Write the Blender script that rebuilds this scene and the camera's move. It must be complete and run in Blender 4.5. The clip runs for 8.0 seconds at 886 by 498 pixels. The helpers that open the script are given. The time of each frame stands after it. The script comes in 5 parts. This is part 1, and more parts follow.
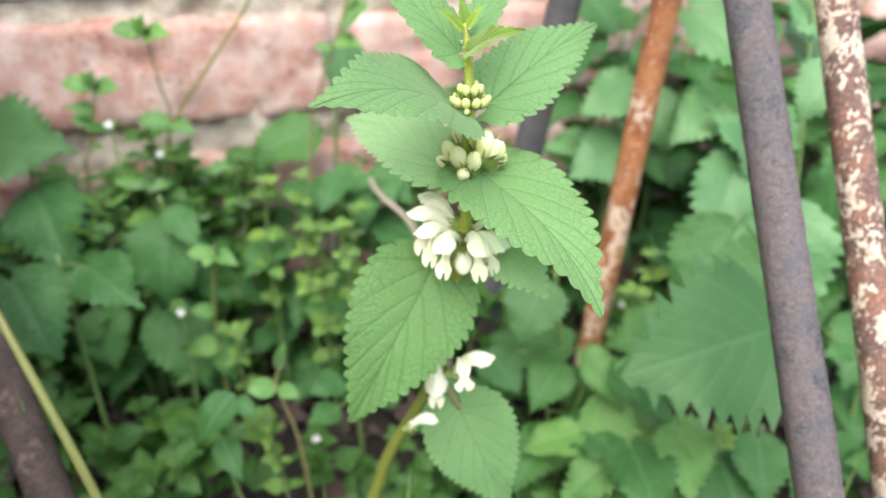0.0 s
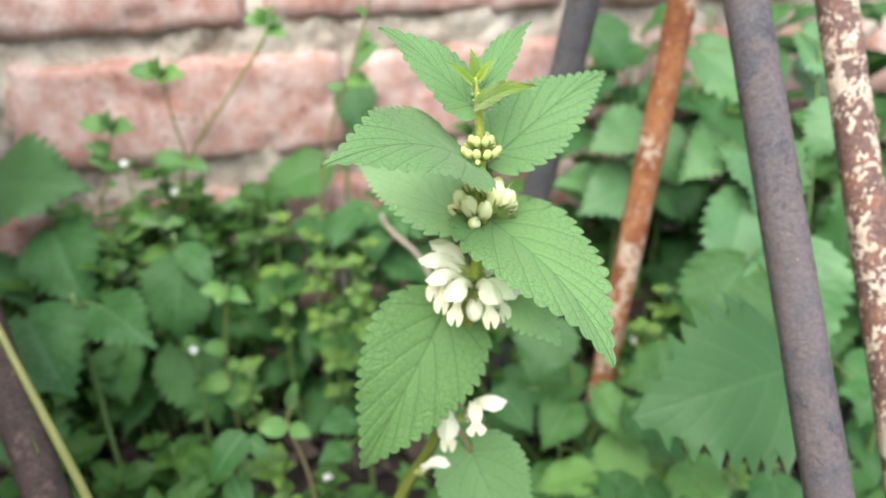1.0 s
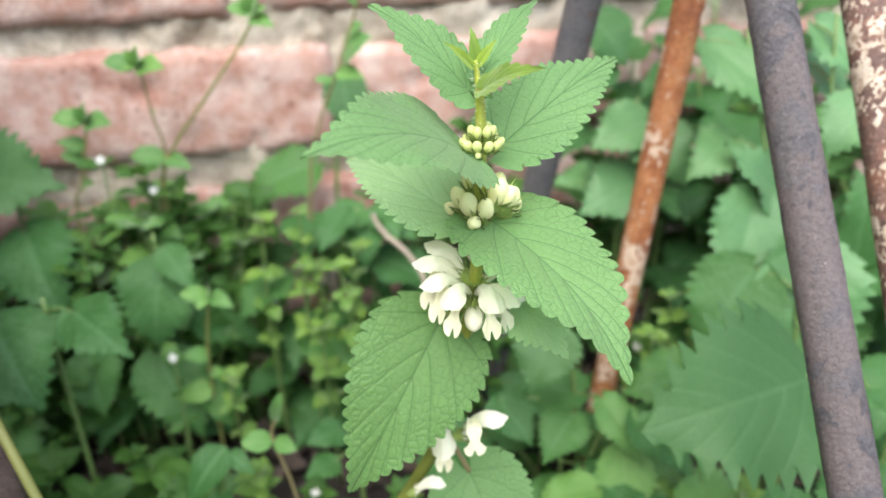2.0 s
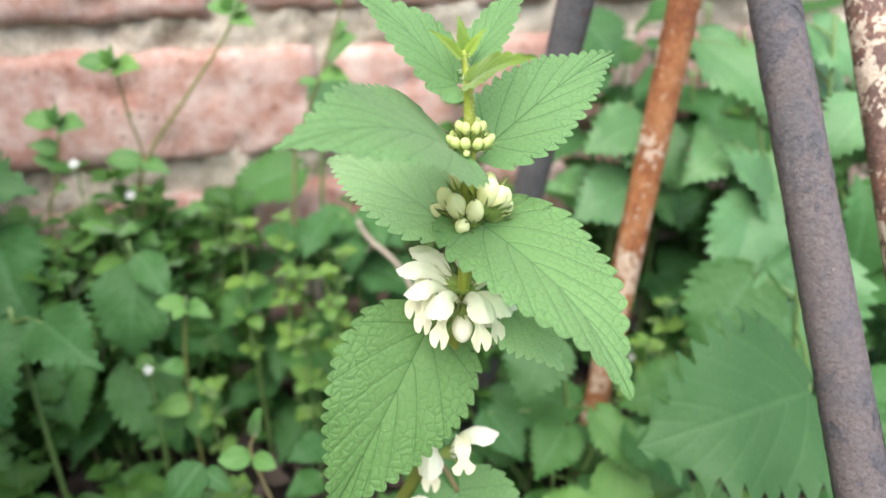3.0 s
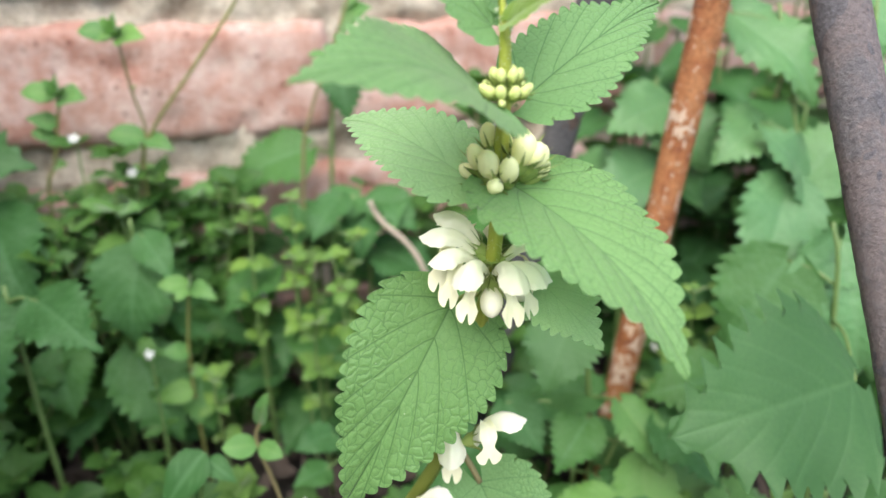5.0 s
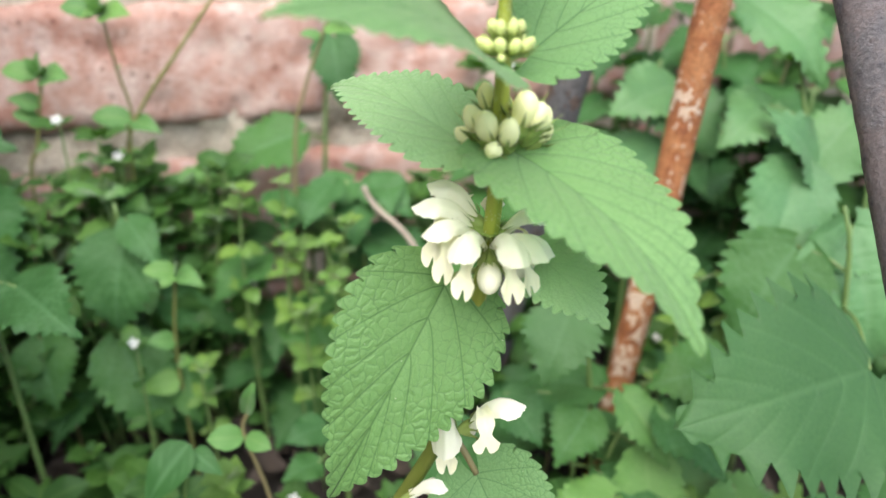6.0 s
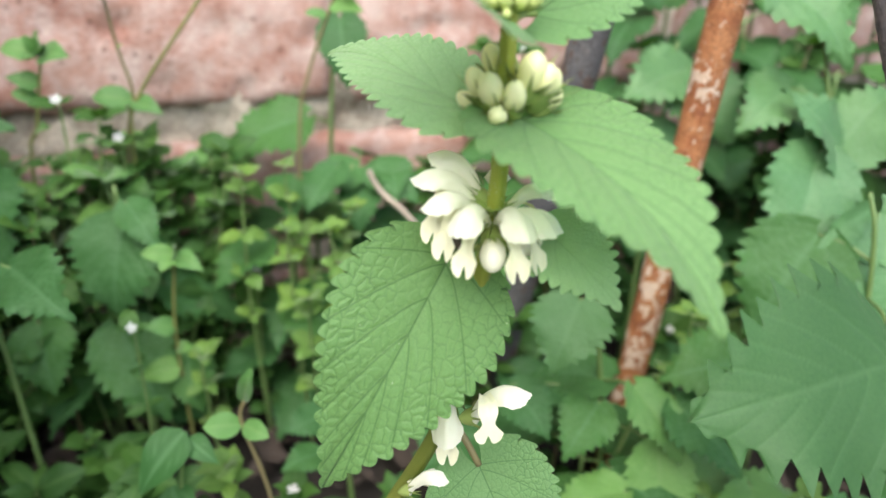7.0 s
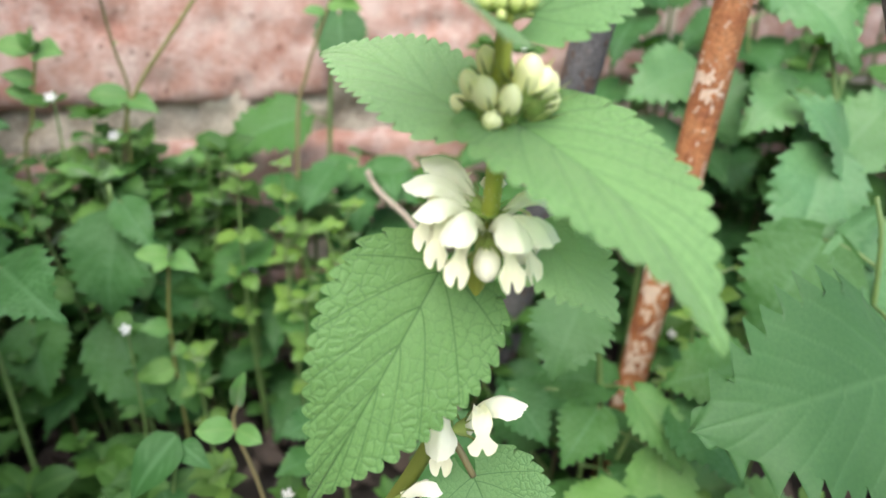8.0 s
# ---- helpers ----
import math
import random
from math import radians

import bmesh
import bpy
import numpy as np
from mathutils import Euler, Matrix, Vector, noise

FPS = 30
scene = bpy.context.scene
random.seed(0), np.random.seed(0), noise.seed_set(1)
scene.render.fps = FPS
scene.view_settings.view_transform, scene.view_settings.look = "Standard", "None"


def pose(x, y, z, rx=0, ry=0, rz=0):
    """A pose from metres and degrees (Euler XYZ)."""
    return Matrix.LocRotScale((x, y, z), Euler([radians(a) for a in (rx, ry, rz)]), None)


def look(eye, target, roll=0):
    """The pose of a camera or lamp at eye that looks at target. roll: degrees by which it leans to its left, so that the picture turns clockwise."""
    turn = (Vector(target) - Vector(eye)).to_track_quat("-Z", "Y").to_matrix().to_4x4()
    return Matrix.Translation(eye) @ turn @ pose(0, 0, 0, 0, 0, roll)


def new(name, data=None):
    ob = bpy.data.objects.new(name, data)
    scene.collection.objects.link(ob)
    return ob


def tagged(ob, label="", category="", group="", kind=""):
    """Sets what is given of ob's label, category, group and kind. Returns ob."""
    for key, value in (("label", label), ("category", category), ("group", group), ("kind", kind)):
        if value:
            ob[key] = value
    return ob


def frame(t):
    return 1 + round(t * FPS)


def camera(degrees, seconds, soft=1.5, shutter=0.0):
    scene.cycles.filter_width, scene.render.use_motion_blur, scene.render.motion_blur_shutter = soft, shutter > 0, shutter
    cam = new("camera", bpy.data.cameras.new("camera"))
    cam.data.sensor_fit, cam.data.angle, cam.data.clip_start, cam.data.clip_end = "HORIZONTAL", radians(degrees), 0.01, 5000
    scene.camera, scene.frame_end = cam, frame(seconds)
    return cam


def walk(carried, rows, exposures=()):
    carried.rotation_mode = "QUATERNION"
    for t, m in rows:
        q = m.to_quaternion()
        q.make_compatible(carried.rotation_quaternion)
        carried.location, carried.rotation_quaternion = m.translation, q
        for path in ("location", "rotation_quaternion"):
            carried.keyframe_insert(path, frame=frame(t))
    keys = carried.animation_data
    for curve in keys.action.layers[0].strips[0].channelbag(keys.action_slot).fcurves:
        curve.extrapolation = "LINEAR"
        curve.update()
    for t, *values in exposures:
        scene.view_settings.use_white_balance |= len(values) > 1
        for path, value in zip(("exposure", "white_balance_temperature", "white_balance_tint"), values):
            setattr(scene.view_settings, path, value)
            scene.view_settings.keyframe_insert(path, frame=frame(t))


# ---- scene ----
cam = camera(64.53, 8.0)
PATH = [
    (0, (0.02521, -0.00390, 0.35457), (-0.0720, 1.7903, -0.5236), -0.55),
    (0.5, (0.02583, -0.00586, 0.36835), (-0.0751, 1.8205, -0.4406), -0.93),
    (1, (0.02465, -0.00222, 0.36246), (-0.1013, 1.8190, -0.4545), -1.09),
    (2.5, (0.02188, 0.02673, 0.35167), (-0.0689, 1.8524, -0.4598), -0.62),
    (3, (0.02251, 0.03050, 0.34725), (-0.0536, 1.8655, -0.4445), -0.44),
    (3.5, (0.01881, 0.03361, 0.33944), (-0.0357, 1.8667, -0.4585), -0.16),
    (4, (0.01705, 0.03870, 0.33501), (-0.0667, 1.8669, -0.4715), -0.30),
    (4.5, (0.01569, 0.04121, 0.33457), (-0.0747, 1.8732, -0.4627), -0.17),
    (6, (0.01613, 0.05308, 0.32081), (-0.0659, 1.8844, -0.4790), 0.18),
    (6.5, (0.01980, 0.05857, 0.31436), (-0.0945, 1.8889, -0.4837), 0.15),
    (7, (0.01840, 0.06149, 0.31202), (-0.0969, 1.8858, -0.4996), 0.30),
    (7.5, (0.02109, 0.06555, 0.31336), (-0.1074, 1.8840, -0.5093), 0.42),
    (8, (0.02038, 0.06729, 0.31224), (-0.1040, 1.8876, -0.5069), 0.54),
]
walk(cam, [(t, look(eye, target, roll)) for t, eye, target, roll in PATH],
     [(0.0, 1.54), (0.5, 1.57), (1.0, 1.40), (2.5, 1.44), (4.0, 1.40), (6.0, 1.42), (8.0, 1.42)])

# ---- world, sun, focus ----
cam.data.dof.use_dof = True
cam.data.dof.focus_distance = 0.195
cam.data.dof.aperture_fstop = 8.0
world = bpy.data.worlds.new("sky")
scene.world = world
world.use_nodes = True
wn, wl = world.node_tree.nodes, world.node_tree.links
sky = wn.new("ShaderNodeTexSky")
sky.sky_type = "NISHITA"
sky.sun_disc = False
sky.sun_elevation = radians(53)
sky.sun_rotation = radians(187)
sky.air_density, sky.dust_density, sky.ozone_density = 1.0, 3.0, 0.6
wl.new(sky.outputs["Color"], wn["Background"].inputs["Color"])
wn["Background"].inputs["Strength"].default_value = 0.15
sun_data = bpy.data.lights.new("sun", "SUN")
sun_data.energy, sun_data.angle, sun_data.color = 2.15, radians(70), (0.985, 0.99, 0.935)
sun = new("sun", sun_data)
sun.matrix_world = look((-0.09, -0.40, 1.20), (0.0, 0.2, 0.2))


# ---- materials ----
def mat_base(name):
    m = bpy.data.materials.new(name)
    m.use_nodes = True
    n = m.node_tree.nodes
    return m, n, m.node_tree.links, n["Principled BSDF"]


def ramp(n, l, fac, stops):
    r = n.new("ShaderNodeValToRGB")
    while len(r.color_ramp.elements) < len(stops):
        r.color_ramp.elements.new(0.5)
    for e, (p, c) in zip(r.color_ramp.elements, stops):
        e.position, e.color = p, (*c, 1)
    l.new(fac, r.inputs["Fac"])
    return r.outputs["Color"]


def tex(n, l, kind, scale, detail=4.0, rough=0.6, coord="Object"):
    tc = n.new("ShaderNodeTexCoord")
    t = n.new("ShaderNodeTexNoise" if kind == "noise" else "ShaderNodeTexVoronoi")
    t.inputs["Scale"].default_value = scale
    if kind == "noise":
        t.inputs["Detail"].default_value, t.inputs["Roughness"].default_value = detail, rough
        l.new(tc.outputs[coord], t.inputs["Vector"])
        return t.outputs["Fac"]
    l.new(tc.outputs[coord], t.inputs["Vector"])
    return t.outputs["Distance"]


def mix(n, l, fac, a, b, mode="MIX"):
    m = n.new("ShaderNodeMix")
    m.data_type, m.blend_type = "RGBA", mode
    for value, key in ((fac, "Factor"), (a, "A"), (b, "B")):
        sock = m.inputs[0] if key == "Factor" else m.inputs[6 if key == "A" else 7]
        if isinstance(value, bpy.types.NodeSocket):
            l.new(value, sock)
        else:
            sock.default_value = value if key == "Factor" else (*value, 1)
    return m.outputs[2]


def bump(n, l, bsdf, height, strength, dist=0.001):
    b = n.new("ShaderNodeBump")
    b.inputs["Strength"].default_value, b.inputs["Distance"].default_value = strength, dist
    l.new(height, b.inputs["Height"])
    l.new(b.outputs["Normal"], bsdf.inputs["Normal"])
    return b


def calc(n, l, kind, a, b=0.0):
    m = n.new("ShaderNodeMath")
    m.operation = kind
    for value, sock in ((a, m.inputs[0]), (b, m.inputs[1])):
        if isinstance(value, bpy.types.NodeSocket):
            l.new(value, sock)
        else:
            sock.default_value = value
    return m.outputs[0]


def band(n, l, value, near, far):
    """One up to near, falling to nothing at far."""
    m = n.new("ShaderNodeMapRange")
    m.interpolation_type = "SMOOTHSTEP"
    l.new(value, m.inputs["Value"])
    for key, number in (("From Min", near), ("From Max", far), ("To Min", 1.0), ("To Max", 0.0)):
        m.inputs[key].default_value = number
    return m.outputs["Result"]


def vein_net(n, l, lateral, fine):
    """Midrib, side veins with their forks and the fine quilting between them, which grows towards the margin."""
    tc, xyz = n.new("ShaderNodeTexCoord"), n.new("ShaderNodeSeparateXYZ")
    l.new(tc.outputs["Object"], xyz.inputs[0])
    along, across = xyz.outputs["X"], calc(n, l, "ABSOLUTE", xyz.outputs["Y"])
    mid = band(n, l, across, 0.0012, 0.0052)
    side = band(n, l, calc(n, l, "ABSOLUTE", lateral), 0.0006, 0.0042)
    fork_at = n.new("ShaderNodeAttribute")
    fork_at.attribute_name = "fork"
    fork = band(n, l, fork_at.outputs["Fac"], 0.0004, 0.0056)
    flat = n.new("ShaderNodeCombineXYZ")
    l.new(along, flat.inputs[0])
    l.new(calc(n, l, "MULTIPLY", xyz.outputs["Y"], 1.25), flat.inputs[1])
    warp = n.new("ShaderNodeTexNoise")
    warp.inputs["Scale"].default_value = 17.0
    l.new(flat.outputs[0], warp.inputs["Vector"])
    bent = mix(n, l, 0.055, flat.outputs[0], warp.outputs["Color"], "ADD")
    nets = []
    for size in (22.0, 47.0):
        cells = n.new("ShaderNodeTexVoronoi")
        cells.voronoi_dimensions, cells.feature = "2D", "DISTANCE_TO_EDGE"
        cells.inputs["Scale"].default_value = size
        l.new(bent, cells.inputs["Vector"])
        nets.append(cells.outputs["Distance"])
    # smooth by the midrib and the base, puckered towards the margin and the tip
    outer = calc(n, l, "ADD", calc(n, l, "MULTIPLY", across, 3.4), calc(n, l, "MULTIPLY", along, 0.75))
    outer = calc(n, l, "SUBTRACT", 1.0, band(n, l, calc(n, l, "ADD", outer, calc(n, l, "MULTIPLY", fine, 0.2)), 0.35, 1.15))
    quilt = calc(n, l, "ADD", calc(n, l, "MULTIPLY", outer, 0.6), 0.4)
    # quilting creases take the dark vein tint too, painting in their relief's shade
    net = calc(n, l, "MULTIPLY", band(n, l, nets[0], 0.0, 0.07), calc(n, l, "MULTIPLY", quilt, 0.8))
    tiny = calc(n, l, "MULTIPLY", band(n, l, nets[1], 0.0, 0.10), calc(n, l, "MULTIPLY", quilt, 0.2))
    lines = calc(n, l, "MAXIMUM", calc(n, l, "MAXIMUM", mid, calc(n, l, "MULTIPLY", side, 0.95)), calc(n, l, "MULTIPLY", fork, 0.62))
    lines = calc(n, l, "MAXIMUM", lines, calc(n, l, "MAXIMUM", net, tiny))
    dome = calc(n, l, "SUBTRACT", 1.0, band(n, l, nets[0], 0.0, 0.30))
    relief = calc(n, l, "MULTIPLY", calc(n, l, "ADD", dome, calc(n, l, "MULTIPLY", nets[1], 0.25)), quilt)
    relief = calc(n, l, "ADD", relief, calc(n, l, "MULTIPLY", fine, 0.25))
    relief = calc(n, l, "SUBTRACT", relief, calc(n, l, "MULTIPLY", calc(n, l, "MAXIMUM", calc(n, l, "MAXIMUM", mid, side), calc(n, l, "MULTIPLY", fork, 0.6)), 0.8))
    return lines, relief


def leaf_material(name, dark, light, vein, trans, rough=0.5, vein_mix=0.8, through_light=0.25, dust=False, vary=1.0, crisp=False, sheen=0.3, gloss=0.35):
    """Green leaf: mottled, with veins from the mesh's own vein attribute and light let through."""
    m, n, l, p = mat_base(name)
    info = n.new("ShaderNodeObjectInfo")
    fine = tex(n, l, "noise", 900, 3)
    broad = tex(n, l, "noise", 60, 4)
    col = mix(n, l, broad, dark, light)
    tint = ramp(n, l, info.outputs["Random"], [(0.0, (1 - 0.28 * vary, 1 - 0.20 * vary, 1 - 0.20 * vary)), (0.5, (1.0, 1.0, 1.0)), (1.0, (1 + 0.22 * vary, 1 + 0.12 * vary, 1 - 0.15 * vary))])
    col = mix(n, l, 1.0, col, tint, "MULTIPLY")
    speck = ramp(n, l, fine, [(0.25, (0.86, 0.88, 0.86)), (0.75, (1.1, 1.1, 1.08))])
    col = mix(n, l, 1.0, col, speck, "MULTIPLY")
    at = n.new("ShaderNodeAttribute")
    at.attribute_name = "lateral" if crisp else "vein"
    relief = fine
    if crisp:
        veins, relief = vein_net(n, l, at.outputs["Fac"], fine)
    else:
        veins = at.outputs["Fac"]
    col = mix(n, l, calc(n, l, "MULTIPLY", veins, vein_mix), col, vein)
    if dust:
        spots = ramp(n, l, tex(n, l, "voronoi", 11.0), [(0.022, (0.75, 0.75, 0.75)), (0.032, (0, 0, 0))])
        col = mix(n, l, spots, col, (0.55, 0.62, 0.48))
    l.new(col, p.inputs["Base Color"])
    p.inputs["Roughness"].default_value = rough
    p.inputs["Specular IOR Level"].default_value = gloss
    p.inputs["Sheen Weight"].default_value = sheen
    p.inputs["Sheen Roughness"].default_value = 0.5
    bump(n, l, p, relief, 0.4 if crisp else 0.25, 0.0008 if crisp else 0.0004)
    tr = n.new("ShaderNodeBsdfTranslucent")
    l.new(mix(n, l, 1.0, col, trans, "MULTIPLY"), tr.inputs["Color"])
    ms = n.new("ShaderNodeMixShader")
    ms.inputs["Fac"].default_value = through_light
    l.new(p.outputs[0], ms.inputs[1])
    l.new(tr.outputs[0], ms.inputs[2])
    l.new(ms.outputs[0], n["Material Output"].inputs["Surface"])
    return m


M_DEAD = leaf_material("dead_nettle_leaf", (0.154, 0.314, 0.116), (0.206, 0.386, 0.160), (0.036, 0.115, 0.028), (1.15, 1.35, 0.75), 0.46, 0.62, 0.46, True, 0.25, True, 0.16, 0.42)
# darker copy of the same green: the big left leaf's shade put into colour
M_DEAD_SHADED = leaf_material("shaded_dead_nettle_leaf", (0.122, 0.268, 0.088), (0.168, 0.336, 0.124), (0.034, 0.105, 0.026), (1.15, 1.35, 0.75), 0.46, 0.62, 0.46, True, 0.25, True, 0.16, 0.42)
# paler green, raised further to brighten two leaves that sit in others' shade
M_PALE_LIT = leaf_material("pale_lit_leaf", (0.23, 0.405, 0.185), (0.30, 0.485, 0.24), (0.15, 0.29, 0.11), (1.15, 1.3, 0.7), 0.45, 0.5, 0.34, False, 0.2, True, 0.2)
M_YOUNG = leaf_material("young_leaf", (0.16, 0.26, 0.022), (0.23, 0.34, 0.045), (0.12, 0.21, 0.03), (1.3, 1.4, 0.4))
M_NETTLE = leaf_material("nettle_leaf", (0.040, 0.131, 0.033), (0.083, 0.212, 0.063), (0.13, 0.28, 0.13), (1.2, 1.5, 0.6), 0.45, 0.45, 0.38, False, 0.9, False, 0.0, 0.28)
M_BROAD = leaf_material("broad_nettle_leaf", (0.037, 0.114, 0.036), (0.078, 0.180, 0.062), (0.105, 0.22, 0.09), (1.2, 1.5, 0.6), 0.45, 0.35, 0.28, False, 0.3, False, 0.05, 0.32)
# young leaves' paler green, which also paints missing skylight onto right-hand nettle leaves
M_TOP_LIT = leaf_material("young_lit_nettle_leaf", (0.080, 0.215, 0.070), (0.130, 0.300, 0.115), (0.17, 0.33, 0.15), (1.2, 1.4, 0.6), 0.40, 0.4, 0.25, False, 0.5, False, 0.12, 0.5)
M_CHICK = leaf_material("chickweed_leaf", (0.029, 0.088, 0.018), (0.062, 0.150, 0.034), (0.09, 0.18, 0.05), (1.2, 1.5, 0.4), 0.50, 0.45, 0.22, False, 0.9, False, 0.0, 0.25)
M_LIME = leaf_material("lime_weed_leaf", (0.085, 0.190, 0.028), (0.140, 0.262, 0.048), (0.16, 0.28, 0.07), (1.3, 1.4, 0.4), 0.45, 0.4, 0.3)
M_SPRIG = leaf_material("sprig_leaf", (0.072, 0.195, 0.043), (0.122, 0.275, 0.070), (0.15, 0.28, 0.08), (1.3, 1.4, 0.4), 0.45, 0.4)
M_GRASS = leaf_material("grass_blade", (0.13, 0.24, 0.05), (0.22, 0.33, 0.10), (0.24, 0.34, 0.12), (1.2, 1.3, 0.5), 0.45, 0.5)


def stem_material(name, a, b, rough=0.5, upper=None):
    m, n, l, p = mat_base(name)
    col = mix(n, l, tex(n, l, "noise", 120, 4), a, b)
    if upper:
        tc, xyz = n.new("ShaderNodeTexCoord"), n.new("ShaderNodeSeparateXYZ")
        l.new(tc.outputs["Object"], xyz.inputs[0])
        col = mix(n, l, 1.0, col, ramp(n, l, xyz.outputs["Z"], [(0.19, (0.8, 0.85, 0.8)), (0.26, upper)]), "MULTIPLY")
    l.new(col, p.inputs["Base Color"])
    p.inputs["Roughness"].default_value = rough
    p.inputs["Subsurface Weight"].default_value = 0.1
    p.inputs["Subsurface Radius"].default_value = (0.001, 0.001, 0.0005)
    bump(n, l, p, tex(n, l, "noise", 1500, 2), 0.2, 0.0003)
    return m


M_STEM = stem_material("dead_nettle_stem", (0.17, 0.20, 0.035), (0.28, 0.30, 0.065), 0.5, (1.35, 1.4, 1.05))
M_STEM_PALE = stem_material("weed_stem", (0.09, 0.18, 0.05), (0.17, 0.25, 0.08))
M_STEM_RED = stem_material("reddish_weed_stem", (0.15, 0.12, 0.06), (0.22, 0.20, 0.09))
M_STALK = stem_material("straw_stalk", (0.13, 0.15, 0.04), (0.21, 0.22, 0.07))
M_TWIG = stem_material("dry_twig", (0.22, 0.18, 0.14), (0.38, 0.33, 0.27), 0.8)


def petal_material(name, a, b):
    m, n, l, p = mat_base(name)
    col = mix(n, l, tex(n, l, "noise", 260, 3), a, b)
    l.new(col, p.inputs["Base Color"])
    p.inputs["Roughness"].default_value = 0.55
    p.inputs["Sheen Weight"].default_value = 0.2
    bump(n, l, p, tex(n, l, "noise", 1400, 3), 0.25, 0.0003)
    tr = n.new("ShaderNodeBsdfTranslucent")
    l.new(col, tr.inputs["Color"])
    ms = n.new("ShaderNodeMixShader")
    ms.inputs["Fac"].default_value = 0.38
    l.new(p.outputs[0], ms.inputs[1])
    l.new(tr.outputs[0], ms.inputs[2])
    l.new(ms.outputs[0], n["Material Output"].inputs["Surface"])
    return m


M_PETAL = petal_material("white_petal", (0.92, 0.92, 0.74), (0.96, 0.96, 0.86))
M_LIP = petal_material("cream_lip", (0.91, 0.90, 0.60), (0.95, 0.94, 0.75))
M_BUD = petal_material("cream_bud", (0.87, 0.89, 0.45), (0.92, 0.93, 0.60))
M_SMALL_BUD = petal_material("green_bud", (0.66, 0.74, 0.25), (0.78, 0.84, 0.40))
M_HAIR = stem_material("plant_hair", (0.55, 0.58, 0.40), (0.70, 0.72, 0.55))
M_CALYX = stem_material("calyx", (0.17, 0.25, 0.06), (0.30, 0.37, 0.11))
M_ANTHER = stem_material("anther", (0.03, 0.025, 0.02), (0.07, 0.06, 0.05), 0.7)
M_WHITE = petal_material("weed_petal", (0.80, 0.80, 0.80), (0.88, 0.88, 0.88))


def rod_material(name, stops, scale, flakes=None, flake_at=0.6, flake_scale=320, grit=1.0, shine=0.45):
    """Old iron bar: patches of paint, oxide and bare flakes, pitted all over."""
    m, n, l, p = mat_base(name)
    col = ramp(n, l, tex(n, l, "noise", scale, 8, 0.72), stops)
    fine = tex(n, l, "noise", 620, 6, 0.75)
    col = mix(n, l, 1.0, col, ramp(n, l, fine, [(0.32, (1 - 0.55 * grit,) * 3), (0.5, (1.0, 1.0, 1.0)), (0.68, (1 + 0.42 * grit,) * 3)]), "MULTIPLY")
    flake = tex(n, l, "noise", flake_scale, 7, 0.72)
    if flakes:
        mask = ramp(n, l, flake, [(flake_at, (0, 0, 0)), (flake_at + 0.05, (1, 1, 1))])
        col = mix(n, l, mask, col, flakes)
    l.new(col, p.inputs["Base Color"])
    l.new(ramp(n, l, fine, [(0.3, (0.8, 0.8, 0.8)), (0.7, (shine,) * 3)]), p.inputs["Roughness"])
    p.inputs["Specular IOR Level"].default_value = 0.45
    bump(n, l, p, flake, 0.9, 0.0018)
    return m


M_ROD_GREY = rod_material("weathered_grey_iron", [(0.28, (0.046, 0.047, 0.056)), (0.42, (0.098, 0.091, 0.098)), (0.52, (0.124, 0.101, 0.102)), (0.62, (0.112, 0.100, 0.106)), (0.78, (0.066, 0.067, 0.078))], 42, (0.44, 0.39, 0.37), 0.66, 420, 0.55, 0.3)
M_ROD_DARK = rod_material("dark_painted_iron", [(0.3, (0.062, 0.064, 0.074)), (0.6, (0.115, 0.110, 0.116)), (0.75, (0.17, 0.125, 0.105))], 60, (0.30, 0.26, 0.24), 0.70)
M_ROD_RUST = rod_material("orange_rusted_iron", [(0.28, (0.15, 0.05, 0.025)), (0.46, (0.32, 0.115, 0.042)), (0.6, (0.42, 0.185, 0.075)), (0.8, (0.20, 0.075, 0.04))], 80, (0.58, 0.42, 0.31), 0.60, 260)
M_ROD_FLAKY = rod_material("flaking_rusted_iron", [(0.30, (0.085, 0.054, 0.048)), (0.5, (0.145, 0.084, 0.068)), (0.66, (0.25, 0.112, 0.07))], 70, (0.50, 0.40, 0.31), 0.62, 210)
M_ROD_BROWN = rod_material("brown_rusted_iron", [(0.25, (0.028, 0.020, 0.018)), (0.6, (0.056, 0.038, 0.033)), (0.85, (0.085, 0.054, 0.042))], 90, (0.16, 0.12, 0.10), 0.70)
M_SCAB_BROWN = rod_material("brown_scab", [(0.3, (0.07, 0.048, 0.042)), (0.7, (0.13, 0.090, 0.076))], 200)
M_SCAB_PALE = rod_material("pale_scab", [(0.3, (0.42, 0.26, 0.17)), (0.5, (0.60, 0.46, 0.35)), (0.7, (0.68, 0.57, 0.47))], 150, None, 0.6, 320, 0.5)
M_SCAB_BLUE = rod_material("blue_grey_scab", [(0.3, (0.062, 0.060, 0.070)), (0.7, (0.105, 0.098, 0.108))], 150, (0.34, 0.33, 0.34), 0.68, 500, 0.8, 0.35)
M_SCAB_CREAM = rod_material("cream_scab", [(0.32, (0.30, 0.20, 0.145)), (0.48, (0.52, 0.43, 0.34)), (0.7, (0.64, 0.57, 0.48))], 160, None, 0.6, 320, 0.5)


